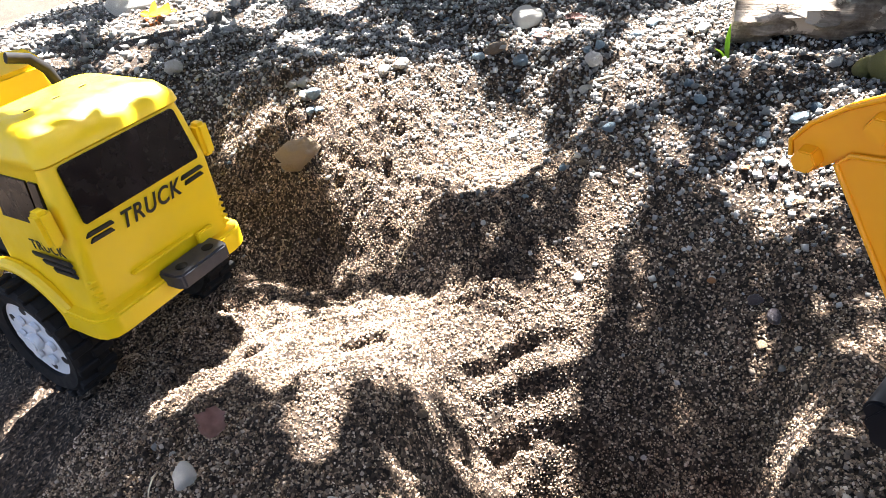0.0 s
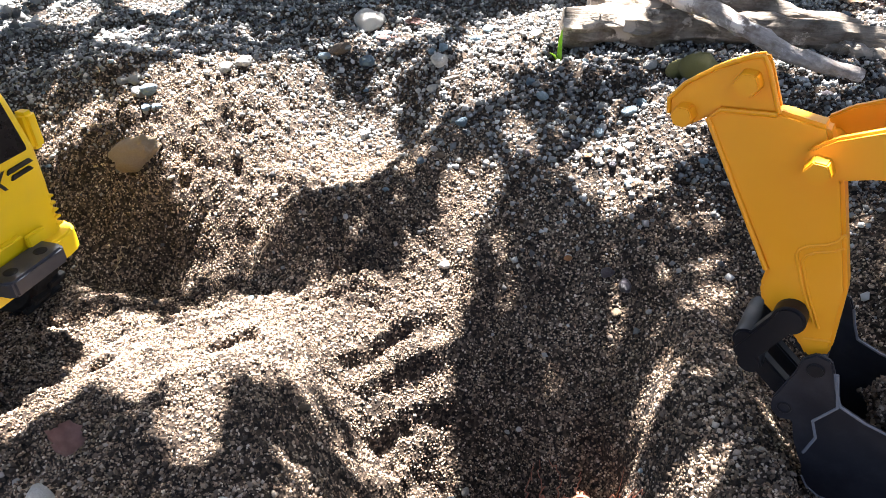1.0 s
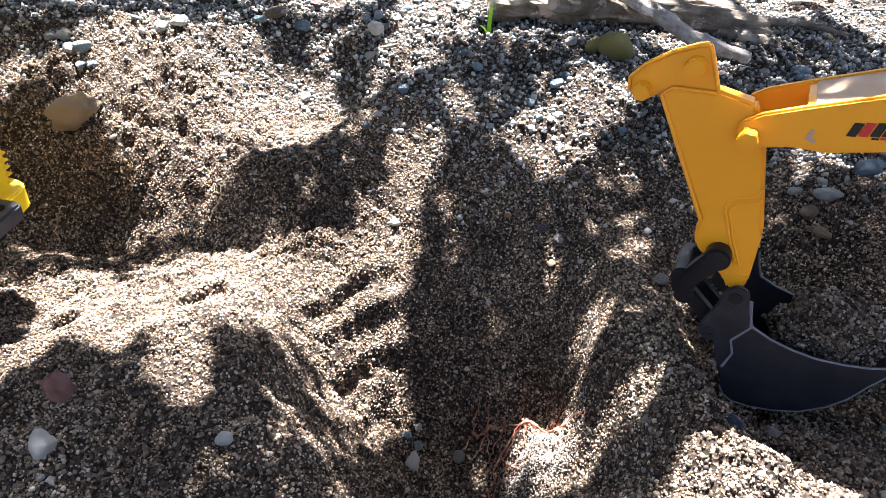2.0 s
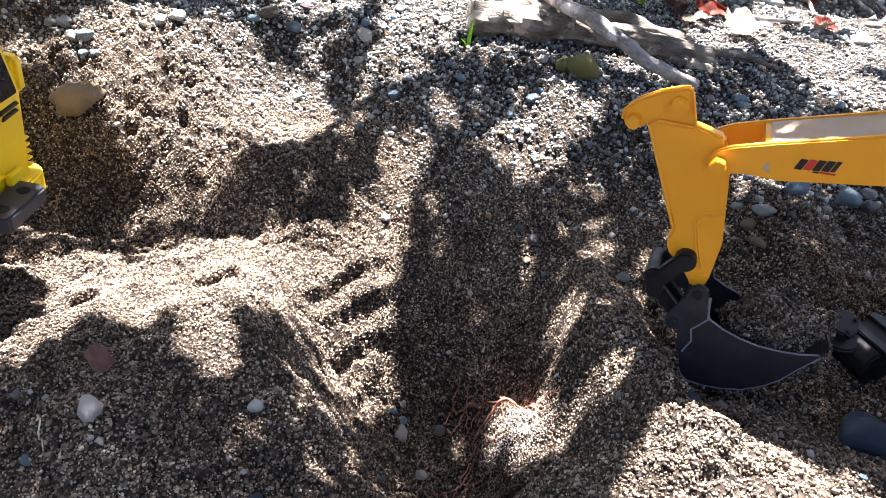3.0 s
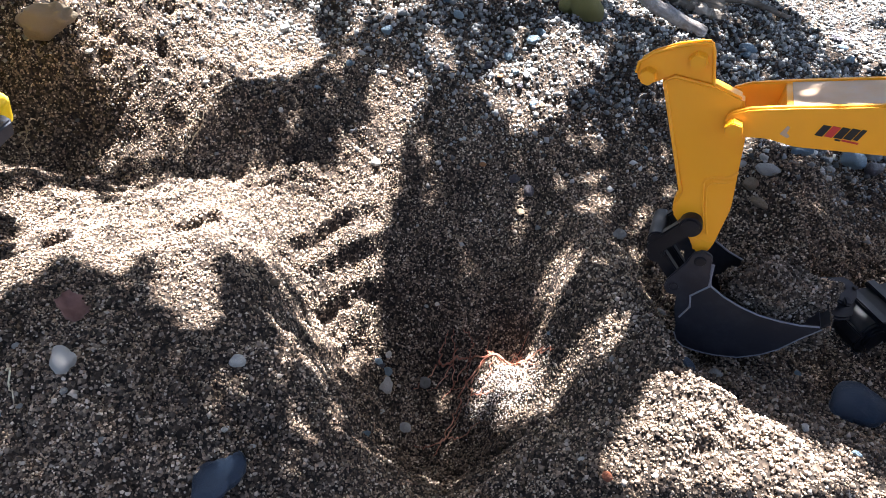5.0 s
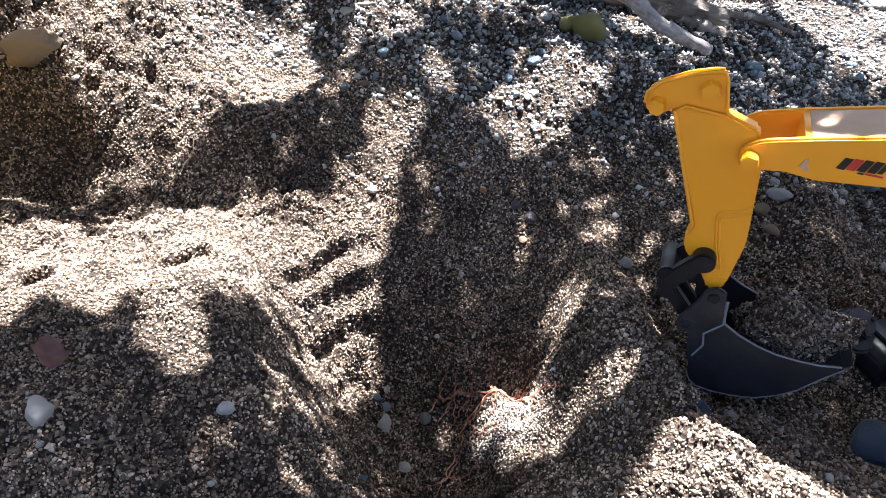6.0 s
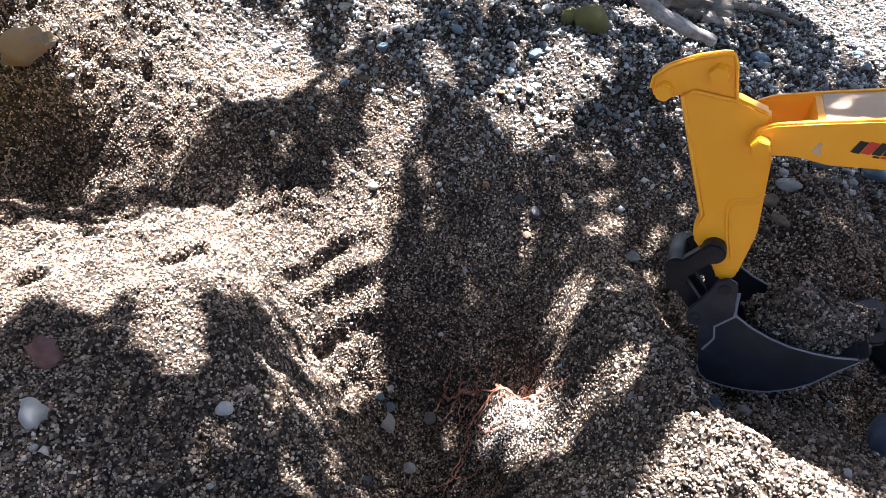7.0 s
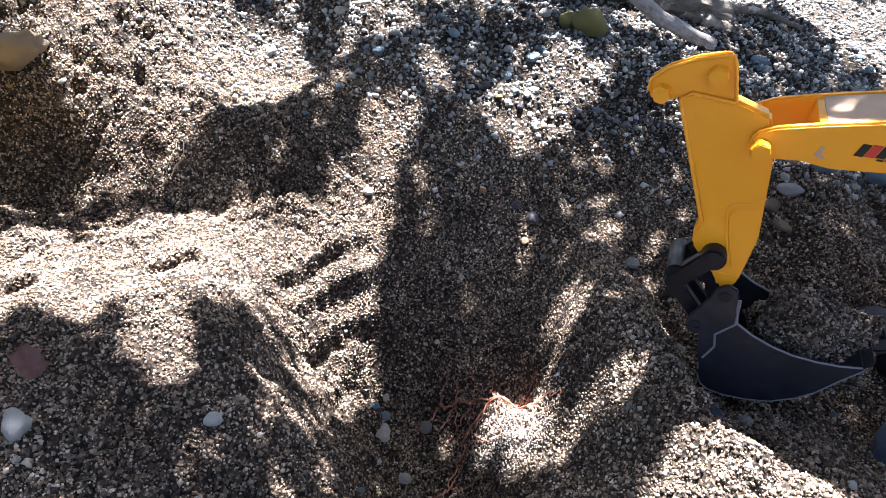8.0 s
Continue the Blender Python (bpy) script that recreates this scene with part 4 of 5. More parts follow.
    lay("rounded blue-grey stone pressed into the sand", 0.323, 0.534, 0.0310, 0.70, BLUE, 89, 5)
    lay("worn grey pebble pressed into the sand", 0.353, 0.551, 0.0182, 0.60, GREY, 156, 6)
    lay("rounded dark slate pebble pressed into the sand", 0.344, 0.526, 0.0200, 0.70, DARK, 43, 0)
    lay("rounded grey pebble pressed into the sand", 0.195, 0.475, 0.0115, 0.70, GREY, 110, 1)
    lay("flat grey pebble pressed into the sand", 0.195, 0.459, 0.0227, 0.45, GREY, 177, 2)
    lay("rounded brown pebble pressed into the sand", 0.180, 0.451, 0.0168, 0.70, BROWN, 64, 3)
    lay("rounded brown pebble pressed into the sand", 0.184, 0.428, 0.0172, 0.60, BROWN, 131, 4)
    lay("worn grey pebble pressed into the sand", 0.174, 0.475, 0.0127, 0.60, GREY, 18, 5)
    lay("rounded grey pebble pressed into the sand", 0.262, 0.549, 0.0130, 0.60, GREY, 85, 6)
    lay("rounded pale pebble pressed into the sand", 0.298, 0.525, 0.0094, 0.70, PALE, 152, 0)
    lay("worn dark slate pebble pressed into the sand", -0.045, 0.480, 0.0122, 0.80, DARK, 39, 1)
    lay("rounded dark slate pebble pressed into the sand", -0.030, 0.467, 0.0140, 0.85, DARK, 106, 2)
    lay("rounded rusty orange pebble pressed into the sand", -0.078, 0.490, 0.0068, 0.80, RUST, 173, 3)
    lay("flat blue-grey pebble at the back of the clearing", 0.470, 1.107, 0.0280, 0.50, BLUE, 60, 4)
    lay("flat grey stone at the back of the clearing", 0.393, 1.043, 0.0306, 0.50, GREY, 127, 5)
    lay("rounded grey pebble at the back of the clearing", 0.535, 1.050, 0.0230, 0.70, GREY, 14, 6)
    lay("flat grey stone at the back of the clearing", 0.551, 1.023, 0.0387, 0.40, GREY, 81, 0)
    lay("rounded grey stone at the back of the clearing", 0.620, 1.126, 0.0346, 0.60, GREY, 148, 1)
    lay("rounded pale pebble at the back of the clearing", 0.495, 1.020, 0.0167, 0.70, PALE, 35, 2)
    lay("worn pale pebble at the back of the clearing", 0.465, 1.009, 0.0164, 0.70, PALE, 102, 3)
    lay("flat pale stone at the back of the clearing", 0.449, 1.181, 0.0533, 0.45, PALE, 169, 4)
    lay("rounded grey pebble pressed into the sand", -0.432, 0.205, 0.0099, 0.90, GREY, 56, 5)
    lay("worn pale pebble pressed into the sand", -0.363, 0.180, 0.0196, 0.85, PALE, 123, 6)
    lay("rounded pale pebble pressed into the sand", -0.255, 0.201, 0.0109, 0.90, PALE, 10, 0)
    lay("rounded grey pebble pressed into the sand", -0.358, 0.163, 0.0063, 0.60, GREY, 77, 1)
    lay("flat blue-grey pebble pressed into the sand", -0.404, 0.155, 0.0103, 0.50, BLUE, 144, 2)
    lay("rounded pale pebble pressed into the sand", -0.253, 0.153, 0.0051, 0.60, PALE, 31, 3)
    lay("rounded grey pebble pressed into the sand", -0.326, 0.136, 0.0052, 0.70, GREY, 98, 4)
    lay("worn pale pebble pressed into the sand", -0.235, 0.149, 0.0038, 0.70, PALE, 165, 5)
    lay("rounded grey pebble pressed into the sand", -0.388, 0.157, 0.0041, 0.70, GREY, 52, 6)
    lay("rounded grey pebble pressed into the sand", -0.409, 0.200, 0.0058, 0.70, GREY, 119, 0)
    lay("worn blue-grey pebble at the bottom of the pit", -0.171, 0.337, 0.0095, 0.85, BLUE, 6, 1)
    lay("rounded pale pebble at the bottom of the pit", -0.162, 0.348, 0.0078, 0.80, PALE, 73, 2)
    lay("rounded blue-grey pebble at the bottom of the pit", -0.161, 0.333, 0.0101, 0.70, BLUE, 140, 3)
    lay("worn dark slate pebble at the bottom of the pit", -0.168, 0.334, 0.0077, 0.80, DARK, 27, 4)
    lay("rounded pale pebble at the bottom of the pit", -0.159, 0.299, 0.0160, 1.00, PALE, 94, 5)
    lay("rounded pale pebble at the bottom of the pit", -0.139, 0.273, 0.0114, 0.80, PALE, 161, 6)
    lay("worn pale pebble at the bottom of the pit", -0.161, 0.271, 0.0050, 0.70, PALE, 48, 0)
    lay("rounded grey pebble pressed into the sand", -0.394, 0.132, 0.0069, 0.60, GREY, 115, 1)
    lay("flat brown pebble pressed into the sand", -0.255, 0.307, 0.0103, 0.50, BROWN, 2, 2)
    lay("flat grey pebble pressed into the sand", 0.055, 0.411, 0.0147, 0.45, GREY, 69, 3)
    lay("rounded grey pebble pressed into the sand", 0.083, 0.326, 0.0083, 0.70, GREY, 136, 4)
    lay("rounded pale pebble pressed into the sand", -0.011, 0.438, 0.0059, 0.80, PALE, 23, 5)
    lay("flat brown pebble pressed into the sand", -0.037, 0.451, 0.0102, 0.35, BROWN, 90, 6)
    lay("rounded grey pebble beside the spoil heap", 0.090, 0.222, 0.0091, 0.80, GREY, 157, 0)
    lay("rounded grey pebble beside the spoil heap", 0.120, 0.227, 0.0074, 0.70, GREY, 44, 1)
    lay("flat wet blue pebble beside the spoil heap, shade in its colour", 0.062, 0.214, 0.0131, 0.50, SLATE, 111, 2)
    lay("rounded wet blue stone beside the spoil heap, shade in its colour", 0.220, 0.235, 0.0431, 0.70, SLATE, 178, 3)
    lay("rounded grey pebble beside the spoil heap", 0.015, 0.231, 0.0060, 0.80, GREY, 65, 4)
    lay("worn grey pebble beside the spoil heap", 0.010, 0.196, 0.0040, 0.80, GREY, 132, 5)
    lay("rounded pale pebble beside the spoil heap", -0.015, 0.152, 0.0046, 0.70, PALE, 19, 6)
    lay("rounded pale pebble beside the spoil heap", 0.125, 0.162, 0.0057, 0.70, PALE, 86, 0)
    lay("worn pale pebble pressed into the sand", -0.127, 0.382, 0.0054, 0.80, PALE, 153, 1)
    lay("rounded pale pebble pressed into the sand", -0.116, 0.381, 0.0053, 0.80, PALE, 40, 2)
    lay("rounded grey pebble at the bottom of the pit", -0.123, 0.326, 0.0132, 0.70, GREY, 107, 3)
    lay("worn grey pebble pressed into the sand", 0.110, 0.352, 0.0080, 0.70, GREY, 174, 4)
    lay("flat wet dark blue stone pressed into the sand", -0.251, 0.123, 0.0371, 0.50, SLATE, 61, 5)
    lay("rounded rusty orange pebble beside the spoil heap", -0.001, 0.136, 0.0079, 0.70, RUST, 128, 6)
    lay("worn pale pebble beside the spoil heap", 0.024, 0.128, 0.0043, 0.70, PALE, 15, 0)
    lay("rounded pale stone on the gravel slope", -0.347, 0.827, 0.0465, 0.75, PALE, 82, 1)
    lay("rounded pale stone on the gravel slope", -0.882, 0.716, 0.0379, 0.60, PALE, 149, 2)
    lay("worn grey pebble on the gravel slope", -0.498, 0.776, 0.0154, 0.70, GREY, 36, 3)
    lay("flat blue-grey pebble on the gravel slope", -0.200, 0.845, 0.0218, 0.50, BLUE, 103, 4)
    lay("flat grey pebble on the gravel slope", -0.358, 0.754, 0.0211, 0.45, GREY, 170, 5)
    rock = bmesh.new()
    bmesh.ops.create_icosphere(rock, subdivisions=4, radius=0.5)
    for v in rock.verts:
        d = 0.55 * noise.noise(v.co * 1.7 + Vector((3, 1, 7))) + 0.22 * noise.noise(v.co * 4.1) + 0.10 * noise.noise(v.co * 9.0)
        v.co = v.co * (1 + d)
        v.co.z += 0.25 * max(0, v.co.x)
    ob = new("stone", to_mesh("stone", rock, TAN, True, 50))
    ob.matrix_world = pose(-0.515, 0.540, hz(-0.515, 0.540) + 0.010, 12, -10, 20) @ Matrix.Diagonal((0.050, 0.027, 0.027, 1))
    tagged(ob, "tan lumpy stone half buried in the bank", "stone")
    # the many small ones: gravel on the upper slope, few in the sand
    rng = random.Random(4)
    kinds = [GREY, GREY, BLUE, BLUE, BLUE, PALE, BROWN, DARK, DARK]
    n = 0
    while n < 220:
        x, y = rng.uniform(-0.75, 0.55), rng.uniform(0.08, 1.1)
        g = float(gravelly(np.array(x), np.array(y)))
        if rng.random() > 0.10 + 0.9 * g:
            continue
        s = rng.choice((0.005, 0.006, 0.006, 0.007, 0.008, 0.010)) * (0.85 + 0.35 * g)
        put("pebble", "small rounded pebble on sand and gravel", x, y, s, rng.uniform(0.5, 0.85), rng.choice(kinds), rng.uniform(0, 360), rng.randrange(7), "scattered small pebbles", 0.15, rng.gauss(0, 12), rng.uniform(1, 1.4))
        n += 1


# ---- unseen tree, added to shade the place ----
GAPS = []


def gap(x, y, a, b, turn):
    GAPS.append((x, y, a, b, math.cos(radians(turn)), math.sin(radians(turn))))


def sun_gaps():
    """Holes in the unseen foliage, cut by the sun flecks that they let through to the ground."""
    gap(-0.441, 0.619, 0.091, 0.056, -7)
    gap(-0.442, 0.543, 0.065, 0.055, 33)
    gap(-0.442, 0.498, 0.055, 0.026, -3)
    gap(-0.388, 0.570, 0.061, 0.060, -62)
    gap(-0.335, 0.614, 0.066, 0.066, -3)
    gap(-0.388, 0.511, 0.037, 0.026, 0)
    gap(-0.470, 0.661, 0.056, 0.027, 26)
    gap(-0.393, 0.682, 0.036, 0.035, 8)
    gap(-0.485, 0.575, 0.055, 0.050, 70)
    gap(-0.470, 0.650, 0.075, 0.032, 8)
    gap(-0.430, 0.505, 0.070, 0.016, 0)
    gap(-0.562, 0.577, 0.028, 0.008, -20)
    gap(-0.613, 0.575, 0.017, 0.011, -47)
    gap(-0.171, 0.545, 0.026, 0.023, 49)
    gap(-0.191, 0.489, 0.027, 0.017, 67)
    gap(-0.211, 0.499, 0.017, 0.009, 21)
    gap(-0.186, 0.460, 0.017, 0.012, 20)
    gap(-0.135, 0.604, 0.015, 0.009, 49)
    gap(-0.331, 0.381, 0.122, 0.051, 19)
    gap(-0.359, 0.325, 0.083, 0.037, 7)
    gap(-0.264, 0.420, 0.071, 0.034, 17)
    gap(-0.219, 0.418, 0.045, 0.028, 15)
    gap(-0.496, 0.376, 0.060, 0.016, 13)
    gap(-0.285, 0.328, 0.060, 0.019, 46)
    gap(-0.390, 0.302, 0.056, 0.017, -2)
    gap(-0.314, 0.262, 0.033, 0.010, -45)
    gap(-0.297, 0.242, 0.015, 0.010, -74)
    gap(-0.449, 0.278, 0.030, 0.016, 54)
    gap(-0.469, 0.243, 0.021, 0.010, 14)
    gap(-0.412, 0.316, 0.074, 0.023, -17)
    gap(-0.226, 0.378, 0.041, 0.020, 35)
    gap(-0.207, 0.372, 0.039, 0.019, 41)
    gap(-0.205, 0.346, 0.031, 0.015, 41)
    gap(-0.206, 0.324, 0.030, 0.013, 57)
    gap(-0.235, 0.361, 0.029, 0.012, 70)
    gap(-0.134, 0.844, 0.108, 0.069, 50)
    gap(-0.193, 0.690, 0.032, 0.030, 22)
    gap(-0.294, 0.806, 0.047, 0.025, 27)
    gap(-0.060, 0.800, 0.043, 0.042, 53)
    gap(-0.184, 0.756, 0.035, 0.027, 63)
    gap(-0.002, 0.614, 0.042, 0.023, 53)
    gap(-0.030, 0.573, 0.037, 0.029, 51)
    gap(0.020, 0.638, 0.021, 0.015, 53)
    gap(-0.015, 0.548, 0.016, 0.013, 18)
    gap(-0.009, 0.356, 0.017, 0.008, -75)
    gap(0.003, 0.250, 0.020, 0.006, 20)
    gap(-0.010, 0.257, 0.011, 0.004, -44)
    gap(-0.044, 0.286, 0.036, 0.020, -79)
    gap(-0.058, 0.276, 0.017, 0.006, -39)
    gap(-0.030, 0.299, 0.027, 0.004, -70)
    gap(0.049, 0.179, 0.015, 0.012, 6)
    gap(0.052, 0.154, 0.032, 0.024, -34)
    gap(0.077, 0.140, 0.048, 0.023, -22)
    gap(0.119, 0.130, 0.038, 0.013, -16)
    gap(0.029, 0.139, 0.021, 0.019, -75)
    gap(0.411, 0.931, 0.092, 0.061, -81)
    gap(0.435, 0.822, 0.109, 0.051, 76)
    gap(0.319, 0.981, 0.105, 0.047, 47)
    gap(0.164, 0.829, 0.036, 0.025, -42)
    gap(0.103, 0.767, 0.022, 0.016, -10)
    gap(0.540, 0.964, 0.101, 0.032, 58)
    gap(0.457, 1.126, 0.087, 0.032, 33)
    gap(-1.977, 1.161, 0.350, 0.080, -29)
    gap(-1.086, 0.791, 0.085, 0.038, -33)
    gap(-0.639, 0.565, 0.031, 0.014, -8)
    gap(-0.754, 0.969, 0.079, 0.030, -35)
    gap(0.215, 0.080, 0.080, 0.016, -20)
    gap(-0.600, 0.246, 0.105, 0.070, 0)
    # out of view: sunlit ground added to bounce light onto the truck
    gap(-0.480, -0.170, 0.330, 0.110, 0)
    gap(0.250, -0.100, 0.200, 0.080, 0)
    gap(-0.880, 0.930, 0.070, 0.030, -30)
    gap(-0.700, 0.800, 0.060, 0.026, -40)
    gap(-1.30, 1.10, 0.30, 0.15, -30)


def build_tree():
    sun_gaps()
    rng = np.random.default_rng(9)
    n = 175000
    gx, gy = rng.uniform(-2.6, 1.5, n), rng.uniform(-0.7, 2.3, n)
    edge = np.hypot((gx + 0.55) / 1.95, (gy - 0.8) / 1.45) + 0.12 * vnoise(gx / 0.3, gy / 0.3, 23)
    gx, gy = gx[edge < 1], gy[edge < 1]
    n = len(gx)
    gz = shape(gx, gy)
    lz = rng.uniform(1.15, 1.60, n)
    k = (lz - gz) / SUN.z
    p = np.stack([gx + k * SUN.x, gy + k * SUN.y, lz], -1)
    ok = np.ones(n, bool)
    wob = 0.30 * vnoise(gx / 0.035, gy / 0.035, 21)
    for x, y, a, b, c, s in GAPS:
        u, v = ((gx - x) * c + (gy - y) * s) / (a + 0.011), (-(gx - x) * s + (gy - y) * c) / (b + 0.011)
        ok &= u * u + v * v > 1 + wob
    out = np.hypot((gx + 0.2) / 0.9, (gy - 0.5) / 0.7) > 1
    ok &= ~(out & (vnoise(gx / 0.16, gy / 0.16, 22) > 0.45))
    # crown thinned where the ground below is to be brighter
    thin = np.clip(hump(gx, gy, 0.020, 0.620, 0.200, 0.190, 0, 1.0) + hump(gx, gy, -0.62, 0.72, 0.30, 0.16, 150, 0.9) + hump(gx, gy, 0.20, 0.72, 0.22, 0.15, 0, 0.8) + hump(gx, gy, -0.20, 0.66, 0.11, 0.12, 60, 1.0) + hump(gx, gy, -0.33, 0.80, 0.25, 0.10, 0, 0.8) + hump(gx, gy, -0.26, 0.50, 0.09, 0.04, 0, 0.9) + hump(gx, gy, -0.03, 0.44, 0.13, 0.10, 0, 0.62) + hump(gx, gy, -0.40, 0.14, 0.18, 0.08, 0, 0.6), 0, 1)
    ok &= rng.uniform(0, 1, n) > 0.52 * thin
    p = p[ok]
    n = len(p)
    size = rng.uniform(0.026, 0.038, n)
    d = rng.normal(0, 1, (n, 3)) * (1, 1, 0.45)
    d /= np.linalg.norm(d, axis=1)[:, None]
    up = np.array(SUN) + rng.normal(0, 0.35, (n, 3))
    w = np.cross(up, d)
    w /= np.linalg.norm(w, axis=1)[:, None]
    nrm = np.cross(d, w)
    tri = [(-0.5, 0, 0), (-0.15, 0.28, 0.05), (0.2, 0.24, 0.05), (0.55, 0, -0.03), (0.2, -0.24, 0.05), (-0.15, -0.28, 0.05)]
    v = np.stack([p + size[:, None] * (a * d + b * w + c * nrm) for a, b, c in tri], 1)
    f = np.array([(0, 1, 2, 3), (0, 3, 4, 5)])
    faces = (f[None] + (np.arange(n) * 6)[:, None, None]).reshape(-1, 4)
    base = Vector((1.1, 2.9, hz(1.1, 2.9)))
    tree = thing("tree", Matrix.Translation(base), "unseen broad-leaved tree, added so that its foliage shades the digging", "tree")
    crown = new("crown", mesh_from("crown", v.reshape(-1, 3) - np.array(base), faces, CROWN))
    crown.parent = tree
    bm = tube([(0, 0, -0.05), (0.02, -0.05, 0.4), (-0.05, -0.2, 0.8), (-0.3, -0.6, 1.15), (-0.8, -0.95, 1.28), (-1.3, -1.05, 1.30)], [0.10, 0.085, 0.07, 0.05, 0.03, 0.010], 14, wob=0.2, seed=2)
    part("trunk", bm, BARK, tree)
    for k, q in enumerate([(-2.4, -0.9, 1.25), (-2.2, -1.25, 1.2), (-0.2, -1.3, 1.2), (-2.6, -1.2, 1.2), (-0.9, -0.5, 1.3)]):
        a = Vector((-0.32 - 0.08 * k, -0.62 - 0.08 * k, 1.15))
        b = Vector(q)
        mid = a.lerp(b, 0.5) + Vector((0, 0, 0.06))
        part("limb", tube([a, mid, b], [0.025, 0.016, 0.006], 10, wob=0.2, seed=k), BARK, tree)


# ---- assembly ----
build_ground()
build_truck()
build_excavator()
stick("driftwood_log", "thick grey driftwood log with a pale broken end", [(-0.103, 0.792, 0.018), (0.013, 0.810, 0.018), (0.124, 0.808, 0.014), (0.233, 0.806, 0.008)], 0.021, 0.013, BARK, 1, knots=0.55, n=20, category="log")
stick("driftwood_log", "thin grey driftwood pole behind a thicker log", [(-0.076, 0.831, 0.030), (0.024, 0.848, 0.030), (0.122, 0.852, 0.025), (0.214, 0.843, 0.012)], 0.017, 0.010, BARK, 2, knots=0.5, n=18, category="log")
stick("branch", "bleached smooth branch lying across the logs", [(-0.006, 0.859, 0.055), (0.064, 0.758, 0.045), (0.126, 0.722, 0.030), (0.192, 0.725, 0.008)], 0.0105, 0.0075, PALEWOOD, 3, category="branch")
stick("driftwood_log", "split dark driftwood slab under the other logs", [(0.145, 0.820, 0.004), (0.188, 0.799, 0.004), (0.234, 0.774, 0.003)], 0.010, 0.007, BARK, 6, knots=0.7, n=14, category="log")
stick("twig", "short grey twig splinter beside the logs", [(0.185, 0.835, 0.006), (0.225, 0.80, 0.003)], 0.0035, 0.0015, PALEWOOD, 7, n=8, category="twig")
stick("twig", "thin brown forked twig beside the logs", [(0.197, 0.799, 0.020), (0.277, 0.827, 0.008), (0.337, 0.820, 0.004)], 0.006, 0.0025, BARK, 4, category="twig")
stick("twig", "short dark twig beside a white pebble", [(-0.235, 0.708, 0.003), (-0.205, 0.698, 0.003)], 0.0025, 0.002, BARK, 5, category="twig")
fibre("root", "red-brown rootlets at the bottom of the pit", [(-0.112, 0.342, 0.004), (-0.096, 0.336, 0.007), (-0.080, 0.330, 0.008), (-0.062, 0.318, 0.009), (-0.040, 0.304, 0.005), (-0.026, 0.296, 0.004)], 0.0012, ROOT, 1, 16)
fibre("root", "red-brown rootlets at the bottom of the pit", [(-0.055, 0.316, 0.008), (-0.072, 0.316, 0.010), (-0.084, 0.306, 0.008), (-0.093, 0.286, 0.007), (-0.101, 0.268, 0.005), (-0.113, 0.250, 0.004)], 0.0011, ROOT, 2, 7)
fibre("root", "pale straw-coloured rootlet on the bank", [(-0.545, 0.475, 0.002), (-0.535, 0.485, 0.006), (-0.525, 0.492, 0.004)], 0.0010, STRAW, 3, 1)
fibre("root", "pale straw-coloured rootlet on the bank", [(-0.385, 0.475, 0.002), (-0.365, 0.49, 0.003), (-0.36, 0.51, 0.003)], 0.0007, STRAW, 4, 2)
fibre("root", "pale straw-coloured rootlet on the mound", [(-0.405, 0.185, 0.002), (-0.395, 0.165, 0.004), (-0.39, 0.155, 0.002)], 0.0008, STRAW, 5, 0)
leaf("dry_leaf", "crumpled red-brown dead leaf on the mound", -0.376, 0.222, 0.012, 0.026, 115, PINKLEAF, 1, 1.3, (30, -20), 0.8)
leaf("dry_leaf", "large bleached dead leaf beside the logs", 0.330, 0.980, 0.020, 0.080, 60, DRYLEAF, 2, 0.7, (15, -10), 0.75)
leaf("dry_leaf", "curled red dead leaf beside the logs", 0.293, 1.029, 0.018, 0.060, 10, REDLEAF, 3, 0.8, (25, 10), 0.6)
leaf("dry_leaf", "dark curled dead leaf at the back", 0.235, 1.05, 0.012, 0.060, 100, BROWNLEAF, 4, 0.8, (10, 10), 0.6)
leaf("dry_leaf", "pale dead leaf at the back", 0.255, 0.985, 0.012, 0.060, 150, DRYLEAF, 6, 0.5, (5, 10), 0.6)
leaf("dry_leaf", "bright orange fallen leaf on gravel", -1.259, 1.030, 0.015, 0.085, 20, GOLDLEAF, 5, 0.6, (10, 10), 0.6)
leaf("seedling", "small bright green seedling leaves", 0.167, 1.002, 0.018, 0.035, 20, GREENLEAF, 7, 0.5, (10, 30), 0.7, "plant")
rng = random.Random(12)
for k in range(14):
    x, y = rng.uniform(0.12, 0.62), rng.uniform(0.99, 1.32)
    leaf("dry_leaf", "small curled dead leaf in the litter at the back", x, y, 0.008, rng.uniform(0.025, 0.05), rng.uniform(0, 360), rng.choice((BROWNLEAF, BROWNLEAF, DRYLEAF, REDLEAF)), 20 + k, rng.uniform(0.5, 1.1), (rng.gauss(0, 20), rng.gauss(0, 20)), 0.6)
for k in range(7):
    x, y, a = rng.uniform(0.35, 0.75), rng.uniform(1.05, 1.4), rng.uniform(0, 3.1)
    stick("twig", "thin dry twig in the litter at the back", [(x, y, 0.006), (x + 0.07 * math.cos(a), y + 0.07 * math.sin(a), 0.012), (x + 0.13 * math.cos(a + 0.3), y + 0.13 * math.sin(a + 0.3), 0.006)], 0.004, 0.002, rng.choice((BARK, PALEWOOD)), 40 + k, n=8, category="twig")
for x, y, t in ((-0.315, 0.79, 40), (-0.005, 0.86, 80), (-0.29, 0.84, 10)):
    leaf("dry_leaf", "small dark red leaf fragment on gravel", x, y, 0.006, 0.028, t, BROWNLEAF, t, 0.7, (15, 10), 0.5)
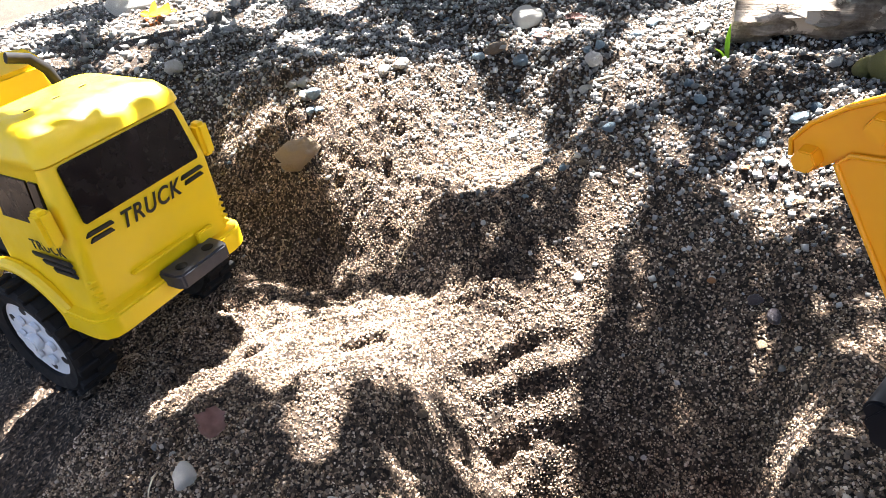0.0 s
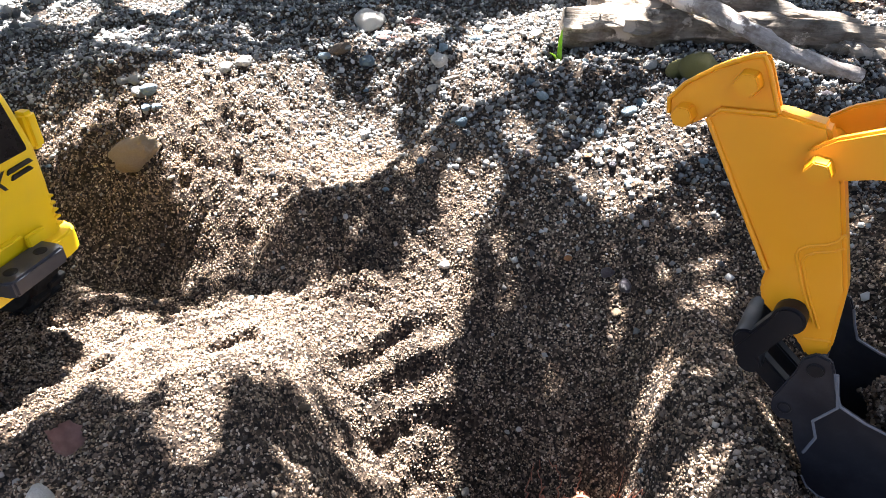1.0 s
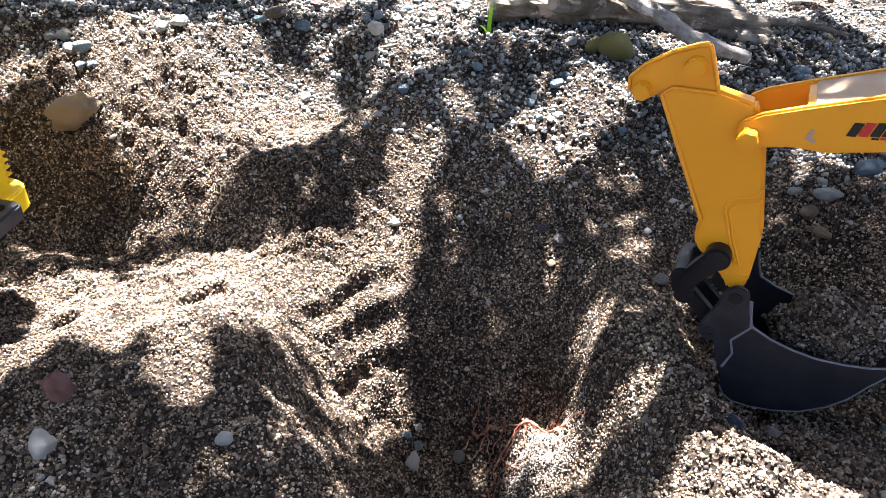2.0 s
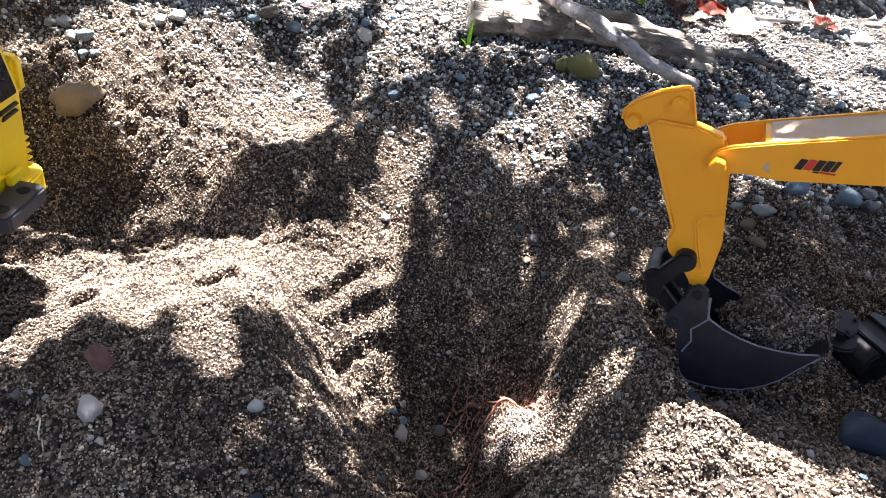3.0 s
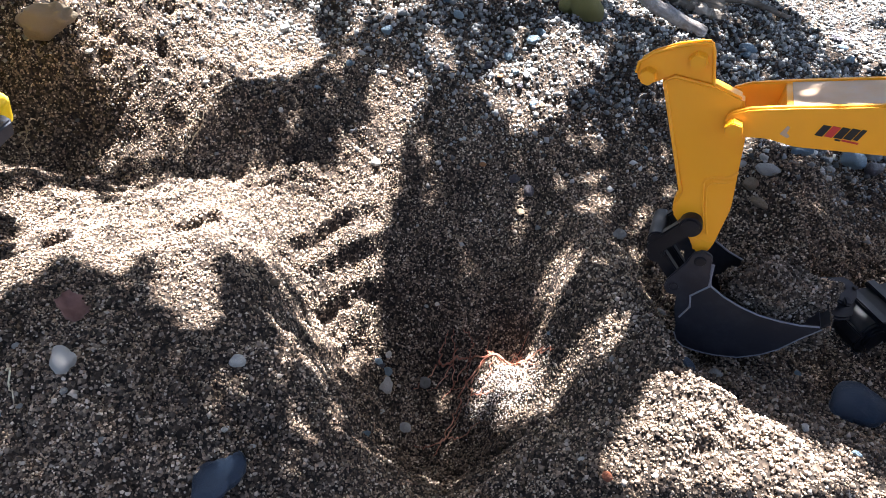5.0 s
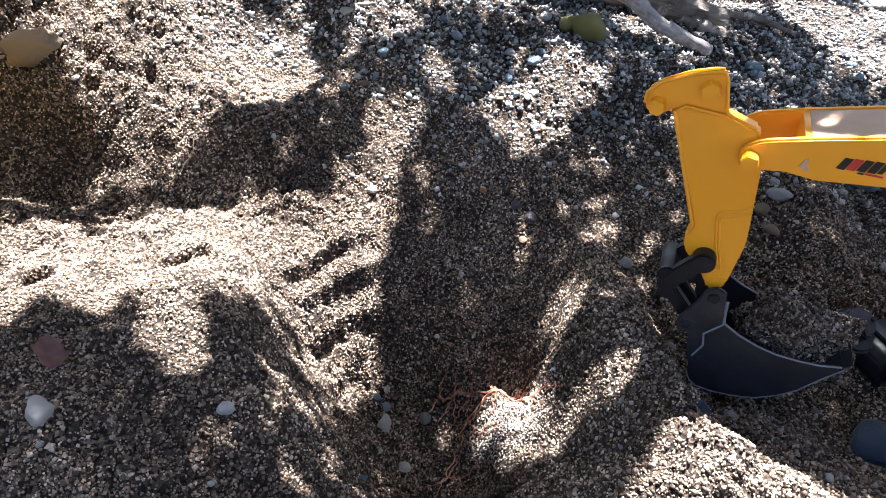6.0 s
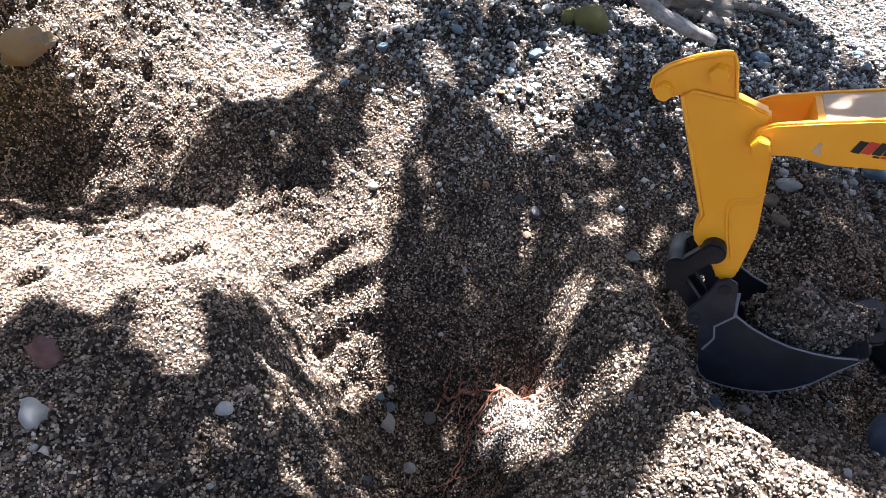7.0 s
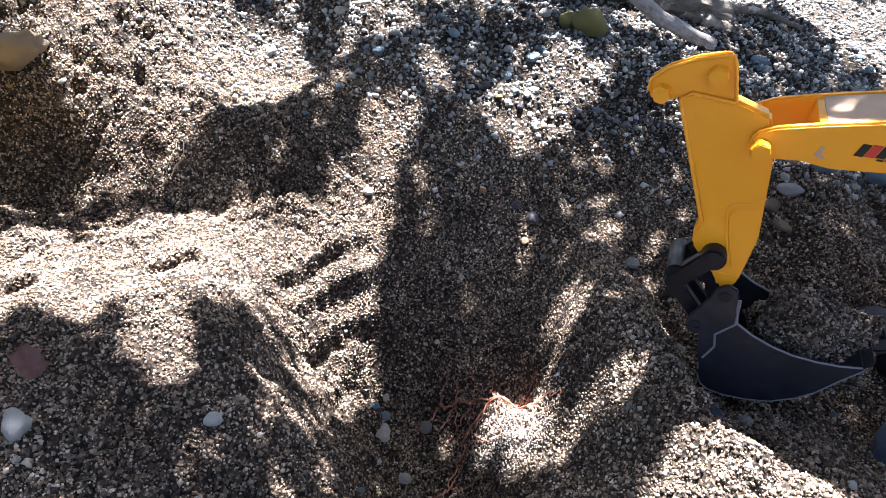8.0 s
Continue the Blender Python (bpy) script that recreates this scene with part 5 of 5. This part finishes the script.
sp = thing("sprout", Matrix.Translation((-0.104, 0.751, hz(-0.104, 0.751))), "thin bright green grass sprout", "plant")
part("blade", tube([(0, 0, -0.004), (0.001, 0, 0.012), (0.003, -0.001, 0.024), (0.006, -0.001, 0.036)], [0.0022, 0.0026, 0.0022, 0.0004], 6), GREENLEAF, sp)
part("blade", tube([(0, 0, -0.002), (-0.005, 0, 0.008), (-0.010, 0, 0.012)], [0.0014, 0.0014, 0.0004], 6), GREENLEAF, sp)


def build_bucket_soil():
    def swell(u):
        return 1 + 0.34 * noise.noise(u * 1.5 + Vector((3, 1, 5))) + 0.22 * noise.noise(u * 3.6) + 0.12 * noise.noise(u * 9)

    size = Vector((0.038, 0.024, 0.036))
    bm = bmesh.new()
    bmesh.ops.create_icosphere(bm, subdivisions=5, radius=1)
    for v in bm.verts:
        d = swell(v.co) + 0.05 * noise.noise(v.co * 22)
        v.co = v.co * size * d
    ob = new("soil_lump", to_mesh("soil_lump", bm, SOIL, True, 80))
    ob.matrix_world = Matrix.Translation(bpy.data.objects["toy_excavator"].matrix_world @ Vector((0.082, -0.092, -0.026))) @ pose(0, 0, 0, 0, 10, -20)
    tagged(ob, "heap of crumbly gravelly soil filling the bucket", "soil")
    rng = random.Random(8)
    corner = [(-1, -1, -1), (1, -1, -1), (1, 1, -1), (-1, 1, -1), (-1, -1, 1), (1, -1, 1), (1, 1, 1), (-1, 1, 1)]
    quad = [(0, 3, 2, 1), (4, 5, 6, 7), (0, 1, 5, 4), (1, 2, 6, 5), (2, 3, 7, 6), (3, 0, 4, 7)]
    verts, faces = [], []
    for k in range(9000):
        u = Vector((rng.gauss(0, 1), rng.gauss(0, 1), rng.gauss(0.3, 1))).normalized()
        p = u * size * swell(u)
        r = rng.choice((0.0004, 0.0005, 0.0005, 0.0006, 0.0007, 0.0008, 0.0012))
        turn = Euler((rng.random() * 6, rng.random() * 6, rng.random() * 6)).to_matrix()
        n = len(verts)
        verts += [p + turn @ Vector(c) * r * rng.uniform(0.55, 1.1) for c in corner]
        faces += [tuple(n + q for q in f) for f in quad]
    g = new("soil_crumbs", mesh_from("soil_crumbs", np.array([tuple(v) for v in verts]), np.array(faces), CRUMB, True))
    g.matrix_world = ob.matrix_world.copy()
    tagged(g, "loose crumbs on the soil in the bucket", "soil", kind="stuff")


build_bucket_soil()
build_stones()
build_tree()
scatter("sand_grains", 330000, (-0.70, 0.36, 0.06, 0.72), 0.0016, 0.34, SAND, "coarse tan and brown sand grains on the bank", 1, 6, lambda x, y: (1.05 - gravelly(x, y)) * (np.abs(x + 0.15) < 0.34 + 0.42 * y) * np.clip(0.75 + 0.5 * vnoise(x / 0.014, y / 0.014, 31), 0.1, 1))
scatter("coarse_grains", 26000, (-0.55, 0.32, 0.06, 0.56), 0.0028, 0.30, CRUMB, "coarse crumbs and small stones in the sand", 5, 6, lambda x, y: np.clip(0.12 + hump(x, y, -0.34, 0.13, 0.20, 0.09, 0, 0.9) + hump(x, y, 0.10, 0.15, 0.16, 0.09, 0, 0.9) + hump(x, y, 0.05, 0.27, 0.05, 0.10, 0, 0.5), 0, 1))
scatter("gravel_grains", 88000, (-1.00, 0.62, 0.42, 1.20), 0.0032, 0.44, GRIT, "loose grey-blue gravel on the upper bank", 2, 6, gravelly)
scatter("far_gravel", 12000, (-2.6, -0.9, 0.50, 2.1), 0.0085, 0.45, GRIT, "coarse grey gravel beyond the truck", 3, 6)
scatter("far_gravel", 8000, (-0.9, 1.4, 1.12, 2.2), 0.0085, 0.45, GRIT, "coarse grey gravel at the back of the clearing", 4, 6)
scatter("pale_sand", 9000, (-0.10, -0.01, 0.25, 0.33), 0.0011, 0.25, POWDER, "fine pale sand slid down beside the roots", 6, 6, lambda x, y: hump(x, y, -0.050, 0.287, 0.024, 0.022, 30, 1.0))
scatter("fine_sand", 14000, (-0.40, -0.24, 0.55, 0.67), 0.0011, 0.25, SAND, "fine tan sand slid down the bank", 7, 6, lambda x, y: hump(x, y, -0.318, 0.606, 0.055, 0.042, 25, 1.0))
